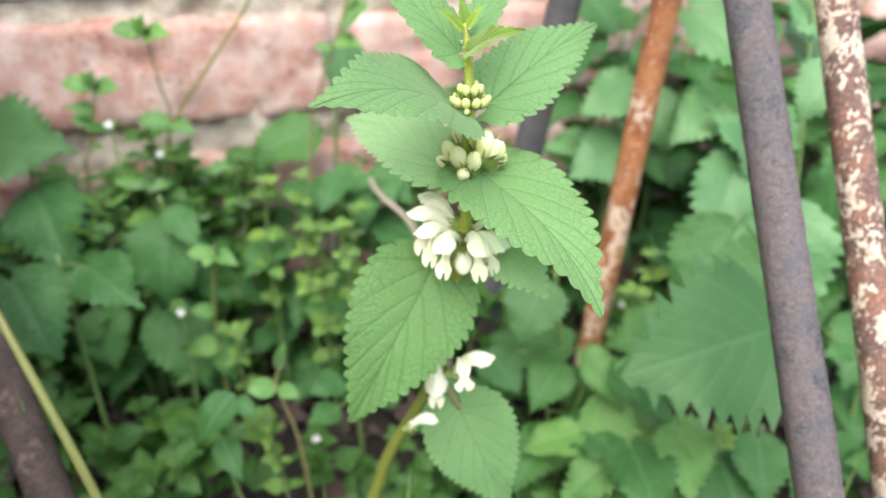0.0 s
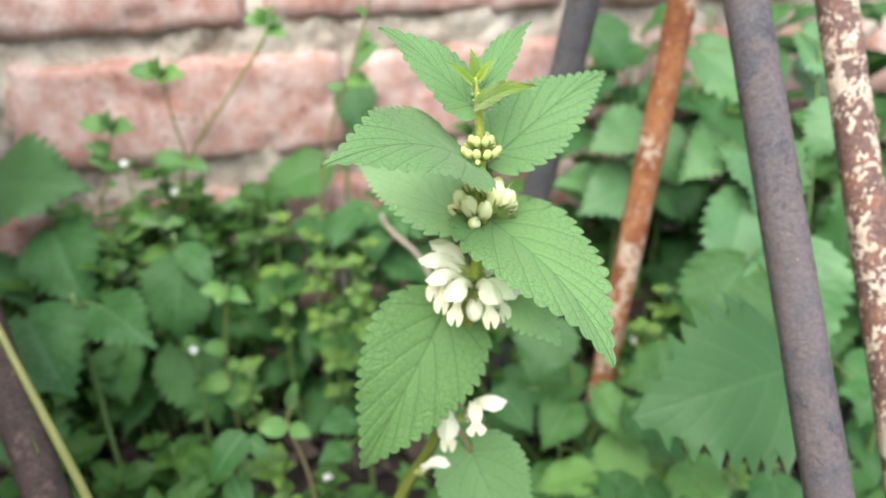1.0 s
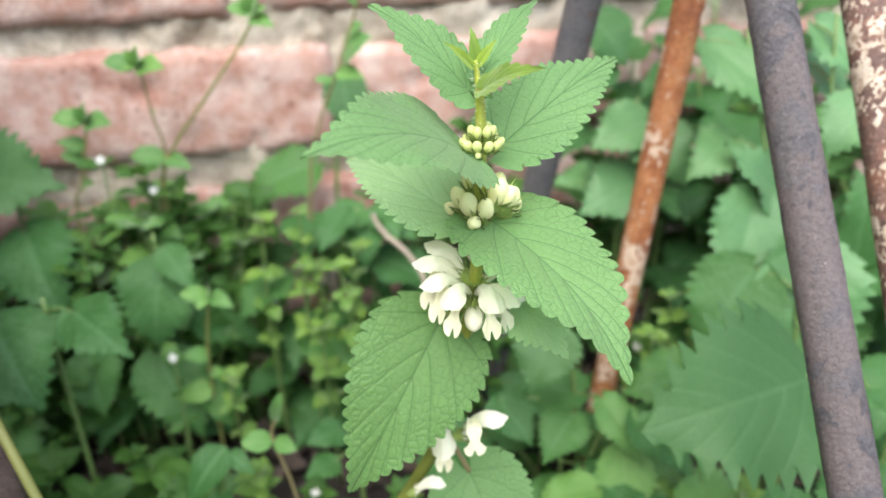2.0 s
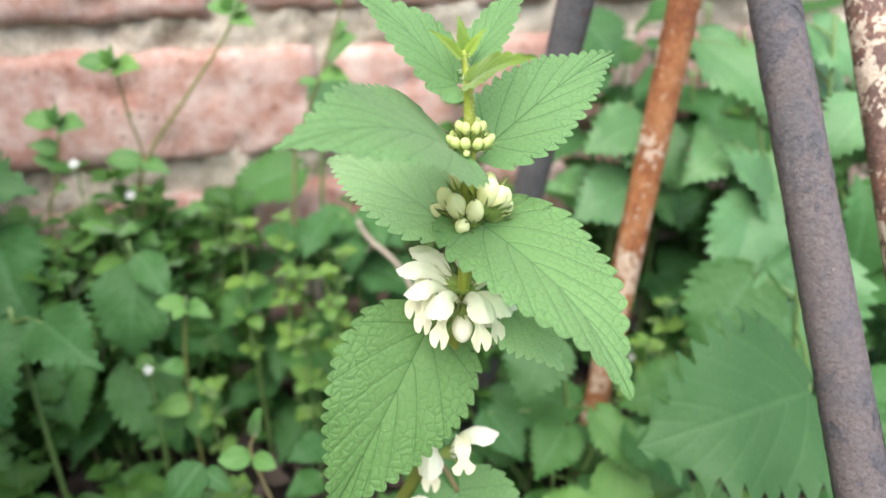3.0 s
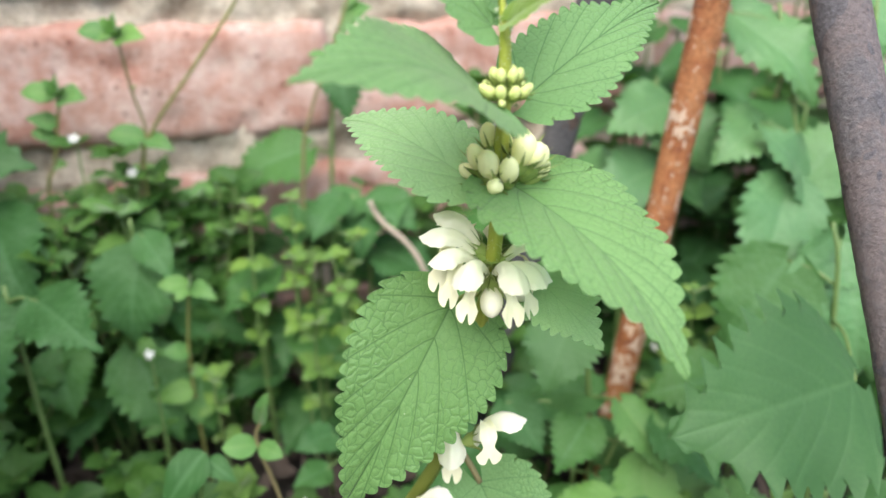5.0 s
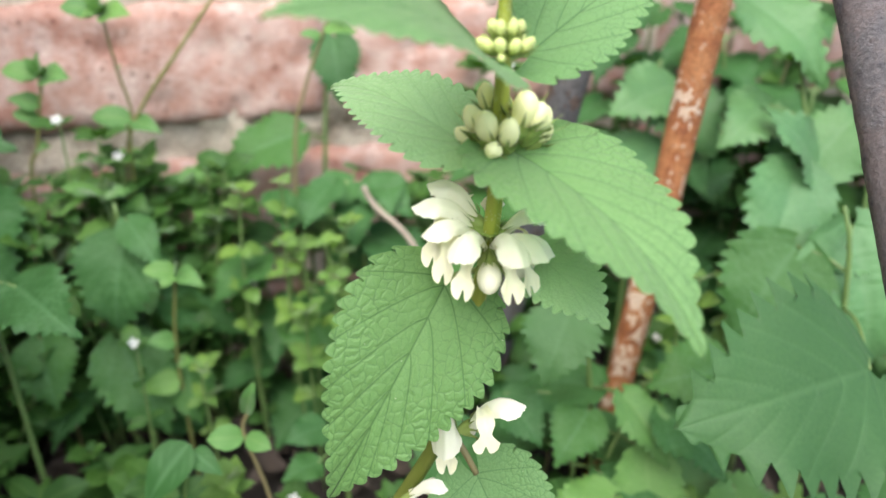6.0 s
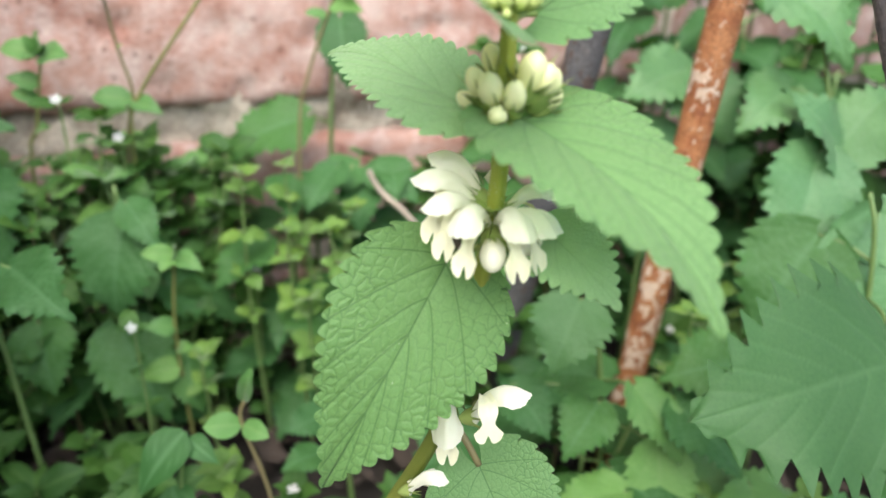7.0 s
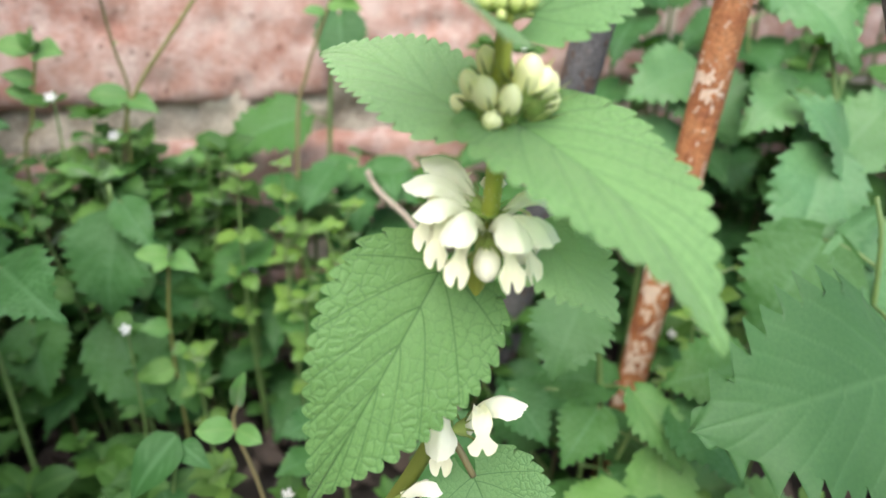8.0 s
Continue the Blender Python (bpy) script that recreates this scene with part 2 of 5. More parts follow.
def brick_material():
    m, n, l, p = mat_base("old_red_brick")
    info = n.new("ShaderNodeObjectInfo")
    base = ramp(n, l, tex(n, l, "noise", 28, 6, 0.66), [(0.28, (0.24, 0.105, 0.080)), (0.44, (0.36, 0.217, 0.182)), (0.60, (0.435, 0.310, 0.275)), (0.78, (0.53, 0.435, 0.395))])
    tint = ramp(n, l, info.outputs["Random"], [(0.0, (1.00, 0.95, 0.92)), (1.0, (1.20, 1.17, 1.14))])
    col = mix(n, l, 1.0, base, tint, "MULTIPLY")
    bloom = ramp(n, l, tex(n, l, "noise", 55, 6, 0.7), [(0.44, (0, 0, 0)), (0.68, (0.62, 0.62, 0.62))])
    col = mix(n, l, bloom, col, (0.54, 0.455, 0.425))
    grit = tex(n, l, "noise", 420, 5, 0.7)
    col = mix(n, l, 1.0, col, ramp(n, l, grit, [(0.3, (0.72, 0.7, 0.7)), (0.6, (1.08, 1.08, 1.08))]), "MULTIPLY")
    pits = ramp(n, l, tex(n, l, "voronoi", 95), [(0.10, (0.38, 0.33, 0.32)), (0.2, (1, 1, 1))])
    col = mix(n, l, 0.75, col, mix(n, l, 1.0, col, pits, "MULTIPLY"))
    l.new(col, p.inputs["Base Color"])
    p.inputs["Roughness"].default_value = 0.9
    p.inputs["Specular IOR Level"].default_value = 0.2
    bump(n, l, p, grit, 0.6, 0.0015)
    return m


def mortar_material():
    m, n, l, p = mat_base("old_lime_mortar")
    col = ramp(n, l, tex(n, l, "noise", 26, 6, 0.65), [(0.28, (0.17, 0.13, 0.10)), (0.42, (0.42, 0.365, 0.295)), (0.6, (0.62, 0.57, 0.485)), (0.85, (0.52, 0.44, 0.375))])
    grit = tex(n, l, "noise", 380, 5, 0.7)
    col = mix(n, l, 1.0, col, ramp(n, l, grit, [(0.3, (0.6, 0.58, 0.55)), (0.62, (1.1, 1.1, 1.1))]), "MULTIPLY")
    l.new(col, p.inputs["Base Color"])
    p.inputs["Roughness"].default_value = 0.95
    p.inputs["Specular IOR Level"].default_value = 0.15
    bump(n, l, p, grit, 0.8, 0.002)
    return m


def soil_material():
    m, n, l, p = mat_base("dark_garden_soil")
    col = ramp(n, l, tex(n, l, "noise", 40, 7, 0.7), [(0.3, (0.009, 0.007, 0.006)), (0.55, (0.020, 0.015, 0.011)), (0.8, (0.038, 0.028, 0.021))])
    l.new(col, p.inputs["Base Color"])
    p.inputs["Roughness"].default_value = 0.95
    bump(n, l, p, tex(n, l, "noise", 150, 6, 0.7), 0.9, 0.004)
    return m


M_BRICK, M_MORTAR, M_SOIL = brick_material(), mortar_material(), soil_material()
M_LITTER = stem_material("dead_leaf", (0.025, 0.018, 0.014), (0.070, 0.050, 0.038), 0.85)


# ---- mesh helpers ----
def thing(name, place, label, category, group="", kind=""):
    ob = new(name)
    ob.location = place
    ob.empty_display_size = 0.01
    return tagged(ob, label, category, group, kind)


RECOLOURED = {}  # one copy of a shared mesh for each further material


def link(name, mesh, material, parent, m=None, label=""):
    """Links a mesh as one part under its parent, at the world pose m."""
    if material and not mesh.materials:
        mesh.materials.append(material)
    elif material and mesh.materials[0] != material:
        key = (mesh.name, material.name)
        if key not in RECOLOURED:
            RECOLOURED[key] = mesh.copy()
            RECOLOURED[key].materials[0] = material
        mesh = RECOLOURED[key]
    ob = new(name, mesh)
    if parent:
        ob.parent = parent
        up = Matrix.Identity(4)
        while parent:
            up = parent.matrix_basis @ up
            parent = parent.parent
        ob.matrix_basis = up.inverted() @ (m if m else Matrix.Identity(4))
    elif m:
        ob.matrix_basis = m
    return tagged(ob, label)


def mesh_of(name, verts, faces, smooth=True, attr=None):
    me = bpy.data.meshes.new(name)
    me.from_pydata(verts, [], faces)
    if smooth:
        me.polygons.foreach_set("use_smooth", [True] * len(me.polygons))
    if attr is not None:
        a = me.attributes.new("vein", "FLOAT", "POINT")
        a.data.foreach_set("value", attr)
    me.update()
    return me


def spline(points, count):
    """Points on a smooth curve through the given ones."""
    pts = [Vector(p) for p in points]
    pts = [2 * pts[0] - pts[1]] + pts + [2 * pts[-1] - pts[-2]]
    out = []
    for i in range(count + 1):
        s = i / count * (len(pts) - 3)
        k = min(int(s), len(pts) - 4)
        f = s - k
        a, b, c, d = pts[k:k + 4]
        out.append(0.5 * (2 * b + (c - a) * f + (2 * a - 5 * b + 4 * c - d) * f * f + (3 * b - a - 3 * c + d) * f ** 3))
    return out


def tube_mesh(name, points, radii, sides=8, count=24, square=0.0, rough=0.0, seed=0):
    """A closed tube along a smooth curve; square pushes its section towards four ridges, rough makes it uneven."""
    pts = spline(points, count)
    verts, faces = [], []
    side = Vector((1, 0.13, 0.07))
    for i, p in enumerate(pts):
        along = (pts[min(i + 1, count)] - pts[max(i - 1, 0)]).normalized()
        side = (side - along * side.dot(along)).normalized()
        other = along.cross(side)
        s = i / count * (len(radii) - 1)
        k = min(int(s), len(radii) - 2)
        r = radii[k] + (radii[k + 1] - radii[k]) * (s - k)
        for j in range(sides):
            a = 2 * math.pi * j / sides
            q = r * (1 + square * math.cos(4 * a))
            d = side * math.cos(a) + other * math.sin(a)
            v = p + d * q
            if rough:
                v += d * rough * (noise.noise(v * 160 + Vector((seed, 0, 0))) + 0.6 * noise.noise(v * 420 + Vector((0, seed, 0))))
            verts.append(v)
    for i in range(count):
        for j in range(sides):
            a, b = i * sides + j, i * sides + (j + 1) % sides
            faces.append((a, b, b + sides, a + sides))
    faces.append(tuple(reversed(range(sides))))
    faces.append(tuple(range(count * sides, count * sides + sides)))
    return mesh_of(name, verts, faces)


OVATE = ((0, .02, .06, .12, .2, .3, .45, .6, .75, .88, .95, 1), (.12, .42, .68, .86, .97, 1.0, .9, .7, .45, .2, .09, 0))
ROUND = ((0, .03, .1, .2, .35, .5, .65, .8, .9, 1), (.08, .3, .58, .82, .99, 1.0, .9, .64, .38, 0))
HEART = ((0, .03, .1, .2, .3, .46, .68, .85, .94, 1), (.15, .52, .87, .99, 1.0, .9, .66, .36, .16, 0))


DEAD = ((0, .012, .035, .09, .17, .27, .42, .6, .73, .86, .94, 1), (.16, .5, .72, .9, 1.0, 1.0, .89, .68, .45, .22, .1, 0))
# side veins: where each leaves the midrib, where it meets the margin, its strength
PALMATE = ((0.0, 0.12, 0.5), (0.03, 0.40, 0.9), (0.17, 0.58, 0.9), (0.32, 0.72, 0.85), (0.48, 0.83, 0.75), (0.64, 0.91, 0.6))
PINNATE = ((0.0, 0.22, 0.8), (0.0, 0.45, 1.0), (0.16, 0.6, 0.85), (0.32, 0.72, 0.8), (0.47, 0.82, 0.7), (0.62, 0.9, 0.6), (0.75, 0.95, 0.5))


def leaf_mesh(name, width, teeth, depth, profile=OVATE, lobe=0.07, arch=0.06, droop=0.1, fold=0.15, wave=0.02, quilt=0.006,
              veins=PINNATE, cells=15, rows=6, cols=12, seed=0, twist=0.0, sharp=0.75, pointed=False, shell=True, plain=False, bold=1.0):
    """A leaf one unit long from its base at the origin along x, its upper side towards z. teeth: serrations a side."""
    nu = max(teeth * rows, 10)
    u = np.repeat(np.arange(nu + 1) / nu, 2 * cols + 1)
    v = np.tile(np.arange(-cols, cols + 1) / cols, nu + 1)
    v = np.sign(v) * np.abs(v) ** 0.85
    e = np.abs(v)
    w = width / 2 * np.interp(u, *profile)
    if teeth:
        p = (u * teeth) % 1.0
        jut = np.minimum(p / sharp, (1 - p) / (1 - sharp))
        jut = jut ** 1.1 if pointed else np.sin(np.pi / 2 * jut) ** 0.8
        sizes = np.array([1 + 0.6 * noise.noise(Vector((k * 0.73, seed, 0))) for k in range(teeth + 2)])
        grow = (0.35 + 0.65 * np.minimum(1, w / (width * 0.2))) * sizes[(u * teeth).astype(int)]
    else:
        jut, grow = np.zeros_like(u), np.zeros_like(u)
    edge = np.clip((e - 0.8) / 0.2, 0, 1)
    x = u - lobe * e * e * np.clip(1 - u / 0.3, 0, 1) ** 2 + edge * depth * (jut - 0.4) * 0.6 * grow * (1 - u)
    y = v * w + np.sign(v) * edge * depth * (jut - 0.45) * grow * np.where(u < 0.985, 1, 0.2)
    mid = np.exp(-(y / (0.007 * bold * (1.4 - u))) ** 2)
    side, broad = np.zeros_like(u), mid.copy()
    nearest, lateral, parity = np.full_like(u, 9.0), np.full_like(u, 0.05), 1.0
    forked = np.full_like(u, 9.0)
    for start, end, strength in veins:
        half = width / 2 * float(np.interp(end, *profile)) * 0.97
        line = np.linspace(0, 1, 9)
        lx = start + (end - start) * line ** 1.2
        ly = half * line ** 0.94
        best, hand = np.full_like(u, 9.0), np.ones_like(u)
        for k in range(8):
            ax, ay, bx, by = lx[k], ly[k], lx[k + 1] - lx[k], ly[k + 1] - ly[k]
            t = np.clip(((x - ax) * bx + (np.abs(y) - ay) * by) / (bx * bx + by * by), 0, 1)
            dx, dy = x - ax - t * bx, np.abs(y) - ay - t * by
            d = np.hypot(dx, dy)
            hand = np.where(d < best, np.sign(bx * dy - by * dx), hand)
            best = np.minimum(best, d)
        lateral = np.where(best < nearest, best * hand * parity, lateral)
        nearest = np.minimum(nearest, best)
        parity = -parity
        for part, reach in ((0.38, 0.14), (0.62, 0.10), (0.82, 0.06)):
            k = int(part * 8)
            fx, fy = lx[k], ly[k]
            ex = max(end - reach * 1.5, 0.02) if part < 0.8 else min(end + reach, 0.97)
            ey = width / 2 * float(np.interp(ex, *profile)) * 0.94
            bx, by = ex - fx, ey - fy
            t = np.clip(((x - fx) * bx + (np.abs(y) - fy) * by) / (bx * bx + by * by + 1e-9), 0, 1)
            bow = 0.012 * np.sin(np.pi * t)
            forked = np.minimum(forked, np.hypot(x - fx - t * bx + bow, np.abs(y) - fy - t * by) + 0.003 * t)
        side = np.maximum(side, strength * np.exp(-(best / (0.0048 * bold)) ** 2))
        broad = np.maximum(broad, strength * np.exp(-(best / (0.009 * bold)) ** 2))
    z = -quilt * 0.7 * broad
    net = np.zeros_like(u)
    if quilt > 0.003 and not plain:
        gap = []
        for px, py in zip(x, y):
            q = Vector((px * cells, py * cells * 1.15, seed * 3.7))
            q += 0.25 * noise.noise_vector(q * 0.9)
            d = noise.voronoi(q)[0]
            gap.append(min(1.0, (d[1] - d[0]) / 0.30))
        gap = np.array(gap)
        net = (1 - gap) ** 3
        z += quilt * 1.3 * gap ** 0.6 * (0.5 + 0.6 * np.maximum(e, u)) * (1 - broad)
    z += arch * 4 * u * (1 - u) - droop * (np.clip(u - 0.45, 0, 1) ** 2 * 2 - 0.605 * u)
    z += fold * np.abs(y) - 0.9 * fold * y * y / max(width, 0.01)
    rough = np.array([noise.noise(Vector((a * 5, c * 2, seed))) for a, c in zip(u, v)])
    z += wave * e * e * (np.sin(u * 13 + seed * 2.1 + np.where(v > 0, 1.7, 0)) + 0.8 * rough)
    z += twist * y * (u - 0.3)
    n = 2 * cols + 1
    verts = list(zip(x.tolist(), y.tolist(), z.tolist()))
    faces = [(i * n + j, i * n + j + 1, i * n + n + j + 1, i * n + n + j) for i in range(nu) for j in range(n - 1)]
    attr = np.clip(np.maximum(np.maximum(mid, side), 0.8 * net), 0, 1).tolist()
    if not shell:
        me = mesh_of(name, verts, faces, True, attr)
        me.attributes.new("lateral", "FLOAT", "POINT").data.foreach_set("value", lateral.tolist())
        me.attributes.new("fork", "FLOAT", "POINT").data.foreach_set("value", forked.tolist())
        return me
    # the underside, a little below
    top = len(verts)
    verts += [(a, c, d - 0.006 * min(1, 1.02 - (abs(k % n - cols) / cols))) for k, (a, c, d) in enumerate(verts)]
    faces += [tuple(reversed([k + top for k in f])) for f in faces[:]]
    return mesh_of(name, verts, faces, True, attr + attr)


def leaf_pose(base, tip, facing, ratio=1.0):
    """The pose that lays a unit leaf from base to tip, its upper side turned towards facing."""
    base, tip = Vector(base), Vector(tip)
    ex = tip - base
    size = ex.length
    ex.normalize()
    ez = Vector(facing)
    ez = (ez - ex * ez.dot(ex)).normalized()
    ey = ez.cross(ex)
    m = Matrix((ex, ey, ez)).transposed().to_4x4()
    return Matrix.Translation(base) @ m @ Matrix.Diagonal((size, size * ratio, size, 1))


# ---- ground and wall ----
def ground_sheet():
    xs = sorted({round(math.copysign(0.62 * (math.exp(abs(i) * 0.11) - 1) / (math.e ** 4.4 - 1) * 97, i), 5) for i in range(-40, 41)} | {round(-0.5 + 0.02 * i, 5) for i in range(51)})
    ys = sorted({round(-b, 5) for b in (60, 30, 15, 8, 4, 2, 1.2, 0.8, 0.5)} | {round(-0.4 + 0.02 * i, 5) for i in range(61)} | {1.2, 2, 4, 8, 15, 30, 60})
    verts = []
    for y in ys:
        for x in xs:
            p = Vector((x, y, 0))
            near = max(0, 1 - max(abs(x), abs(y - 0.3)) / 0.7)
            verts.append((x, y, 0.012 + near * (0.012 * noise.noise(p * 9) + 0.008 * noise.noise(p * 30) + 0.004 * noise.noise(p * 75))))
    n = len(xs)
    faces = [(i * n + j, i * n + j + 1, i * n + n + j + 1, i * n + n + j) for i in range(len(ys) - 1) for j in range(n - 1)]
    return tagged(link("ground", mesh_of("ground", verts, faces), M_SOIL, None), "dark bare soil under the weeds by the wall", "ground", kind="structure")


ground_sheet()

# the wall's face: a point on it, its run and its outward side
WALL_AT = Vector((-0.155, 0.486, 0))
YAW = math.atan(0.36)
RUN = Vector((math.cos(YAW), math.sin(YAW), 0))
OUT = Vector((math.sin(YAW), -math.cos(YAW), 0))
PITCH, BRICK_H, BRICK_L, JOINT = 0.0945, 0.0725, 0.224, 0.012
BED = 0.2865 - 3 * PITCH - BRICK_H  # the lowest course's underside


def on_wall(s, z, out=0.0):
    return WALL_AT + RUN * s + OUT * out + Vector((0, 0, z))


def wall_axes():
    return Matrix((RUN, -OUT, Vector((0, 0, 1)))).transposed().to_4x4()


def wall_core():
    bm = bmesh.new()
    bmesh.ops.create_cube(bm, size=1.0)
    me = bpy.data.meshes.new("wall_back")
    bmesh.ops.scale(bm, verts=bm.verts, vec=(8.0, 0.2, 2.0))
    bm.to_mesh(me)
    bm.free()
    m = Matrix.Translation(on_wall(0, 0.95, -0.135)) @ wall_axes()
    return tagged(link("wall_back", me, M_MORTAR, None, m), "old garden wall of worn red brick with thick pale mortar", "wall", kind="structure")


wall = wall_core()


def shade_wall():
    """An unseen low wall, added to keep light off the bed's left side."""
    bm = bmesh.new()
    bmesh.ops.create_cube(bm, size=1.0)
    bmesh.ops.scale(bm, verts=bm.verts, vec=(0.10, 1.30, SHADE_WALL_H))
    bmesh.ops.bevel(bm, geom=bm.edges[:], offset=0.012, segments=3, affect="EDGES")
    me = bpy.data.meshes.new("wall_side")
    bm.to_mesh(me)
    bm.free()
    m = pose(-0.222, -0.19, SHADE_WALL_H / 2, 0, 0, 19)
    return tagged(link("wall_side", me, M_MORTAR, None, m), "unseen low plastered wall added to shade the bed's left", "wall", kind="structure")


SHADE_WALL_H = 0.55
shade_wall()


def mortar_bed():
    """The uneven pointing between the bricks, standing back from their faces."""
    s0, s1, z0, z1, step = -0.75, 0.85, 0.0, 0.62, 0.0045
    ns, nz = int((s1 - s0) / step), int((z1 - z0) / step)
    verts = []
    for i in range(nz + 1):
        for j in range(ns + 1):
            s, z = s0 + j * step, z0 + i * step
            p = Vector((s, z, 0))
            o = -0.006 + 0.008 * noise.noise(p * 24) + 0.006 * noise.noise(p * 70) + 0.0035 * noise.noise(p * 170)
            verts.append(on_wall(s, z, min(o, 0.001)))
    n = ns + 1
    faces = [(i * n + j, i * n + j + 1, i * n + n + j + 1, i * n + n + j) for i in range(nz) for j in range(ns)]
    link("mortar", mesh_of("mortar", verts, faces), M_MORTAR, wall, None, "crumbling pale lime mortar")


mortar_bed()


def brick_mesh(seed, length, nx=34, nz=13):
    """A worn brick: its face pitted and rounded off towards the arrises, the origin in the middle of the face."""
    verts, faces = [], []
    off = Vector((seed * 5.1, seed * 2.3, 0))
    for i in range(nz + 1):
        for j in range(nx + 1):
            x, z = (j / nx - 0.5) * length, (i / nz - 0.5) * BRICK_H
            ex, ez = length / 2 - abs(x), BRICK_H / 2 - abs(z)
            p = Vector((x, z, 0)) + off
            rim = 0.006 + 0.005 * noise.noise(p * 40)
            back = 0.0045 * (max(0, 1 - ex / rim) ** 2 + max(0, 1 - ez / rim) ** 2)
            chip = max(0, noise.noise(p * 55 + Vector((9, 0, 0))) - 0.28) * 0.012 * (1 + 2 * max(0, 1 - min(ex, ez) / 0.012))
            face = 0.0016 * noise.noise(p * 30) + 0.0010 * noise.noise(p * 110) + 0.0007 * noise.noise(p * 260)
            edge = 0.0035 * noise.noise(p * 45 + Vector((0, 4, 0))) + 0.0015 * noise.noise(p * 140)
            x += edge if ex < 0.004 else 0
            z += edge * 1.3 if ez < 0.004 else 0
            verts.append((x, back + chip - face, z))
    n = nx + 1
    faces = [(i * n + j, i * n + j + 1, i * n + n + j + 1, i * n + n + j) for i in range(nz) for j in range(nx)]
    ring = [j for j in range(n)] + [i * n + nx for i in range(1, nz + 1)] + [nz * n + j for j in range(nx - 1, -1, -1)] + [i * n for i in range(nz - 1, 0, -1)]
    k = len(verts)
    for r in ring:
        verts.append((verts[r][0], 0.05, verts[r][2]))
    m = len(ring)
    faces += [(ring[(q + 1) % m], ring[q], k + q, k + (q + 1) % m) for q in range(m)]
    return mesh_of("brick", verts, faces)


def lay_bricks():
    rng = random.Random(4)
    stretch = [brick_mesh(i, BRICK_L) for i in range(8)]
    plain = [brick_mesh(20 + i, BRICK_L, 9, 3) for i in range(3)]
    shift = (0.02, 0.138, 0.035, 0.190, 0.017, 0.13, 0.02, 0.13)
    for c in range(7):
        s = -0.9 - shift[c]
        while s < 0.95:
            mid = s + BRICK_L / 2
            near = -0.42 < mid < 0.62 and c < 6
            me = rng.choice(stretch if near else plain)
            z = BED + c * PITCH + BRICK_H / 2 + rng.uniform(-0.002, 0.002)
            m = Matrix.Translation(on_wall(mid, z, 0.002 + rng.uniform(-0.002, 0.002))) @ wall_axes() @ pose(0, 0, 0, 0, rng.uniform(-0.5, 0.5), rng.uniform(-0.4, 0.4))
            link("brick", me, M_BRICK, wall, m)
            s += BRICK_L + JOINT


def far_bricks():
    """The rest of the wall's courses, out of reach, as one joined part."""
    rng = random.Random(6)
    verts, faces = [], []
    for c in range(21):
        s = -3.9 + (0.118 if c % 2 else 0.0)
        while s < 3.8:
            if c > 6 or s < -1.14 or s > 0.96:
                z = BED + c * PITCH
                o, q = 0.002 + rng.uniform(-0.002, 0.002), len(verts)
                for out, inset in ((-0.03, 0.0), (o - 0.004, 0.0), (o, 0.004)):
                    for a, b in ((0, 0), (1, 0), (1, 1), (0, 1)):
                        verts.append(on_wall(s + a * BRICK_L + (inset if a == 0 else -inset), z + b * BRICK_H + (inset if b == 0 else -inset), out))
                for r in (0, 4):
                    for k in range(4):
                        faces.append((q + r + k, q + r + (k + 1) % 4, q + r + 4 + (k + 1) % 4, q + r + 4 + k))
                faces.append((q + 8, q + 9, q + 10, q + 11))
            s += BRICK_L + JOINT
    tagged(link("far_bricks", mesh_of("far_bricks", verts, faces, False), M_BRICK, wall), "more courses of worn red brick", kind="stuff")


# ---- iron bars ----
def flake_mesh(points, radius, seed, cut, size=1.0, lift=0.00018, sides=60, count=760):
    """Scabs left on a bar: thin raised patches with broken outlines, one mesh."""
    pts = spline(points, count)
    side, off, rows = Vector((1, 0.13, 0.07)), Vector((seed * 3.1, seed, -seed)), []
    for i, p in enumerate(pts):
        along = (pts[min(i + 1, count)] - pts[max(i - 1, 0)]).normalized()
        side = (side - along * side.dot(along)).normalized()
        other, row = along.cross(side), []
        for j in range(sides):
            a = 2 * math.pi * j / sides
            d = side * math.cos(a) + other * math.sin(a)
            q = p + d * radius
            w = Vector((q.x, q.y, q.z * 0.65)) / size
            f = 0.6 * noise.noise(w * 45 + off) + 0.55 * noise.noise(w * 190 + off) + 0.45 * noise.noise(w * 480 + off)
            row.append((f - cut, q + d * lift * (0.9 + 0.5 * noise.noise(q * 900))))
        rows.append(row)
    verts, faces = [], []
    for i in range(count):
        if pts[i].z < 0.03:
            continue
        for j in range(sides):
            quad = (rows[i][j], rows[i][(j + 1) % sides], rows[i + 1][(j + 1) % sides], rows[i + 1][j])
            if max(f for f, q in quad) <= 0:
                continue
            start = len(verts)
            for (f, q), (g, r) in zip(quad, quad[1:] + quad[:1]):
                if f > 0:
                    verts.append(q)
                if f * g < 0:
                    verts.append(q.lerp(r, f / (f - g)))
            faces.append(tuple(range(start, len(verts))))
    return mesh_of("paint_flake", verts, faces)


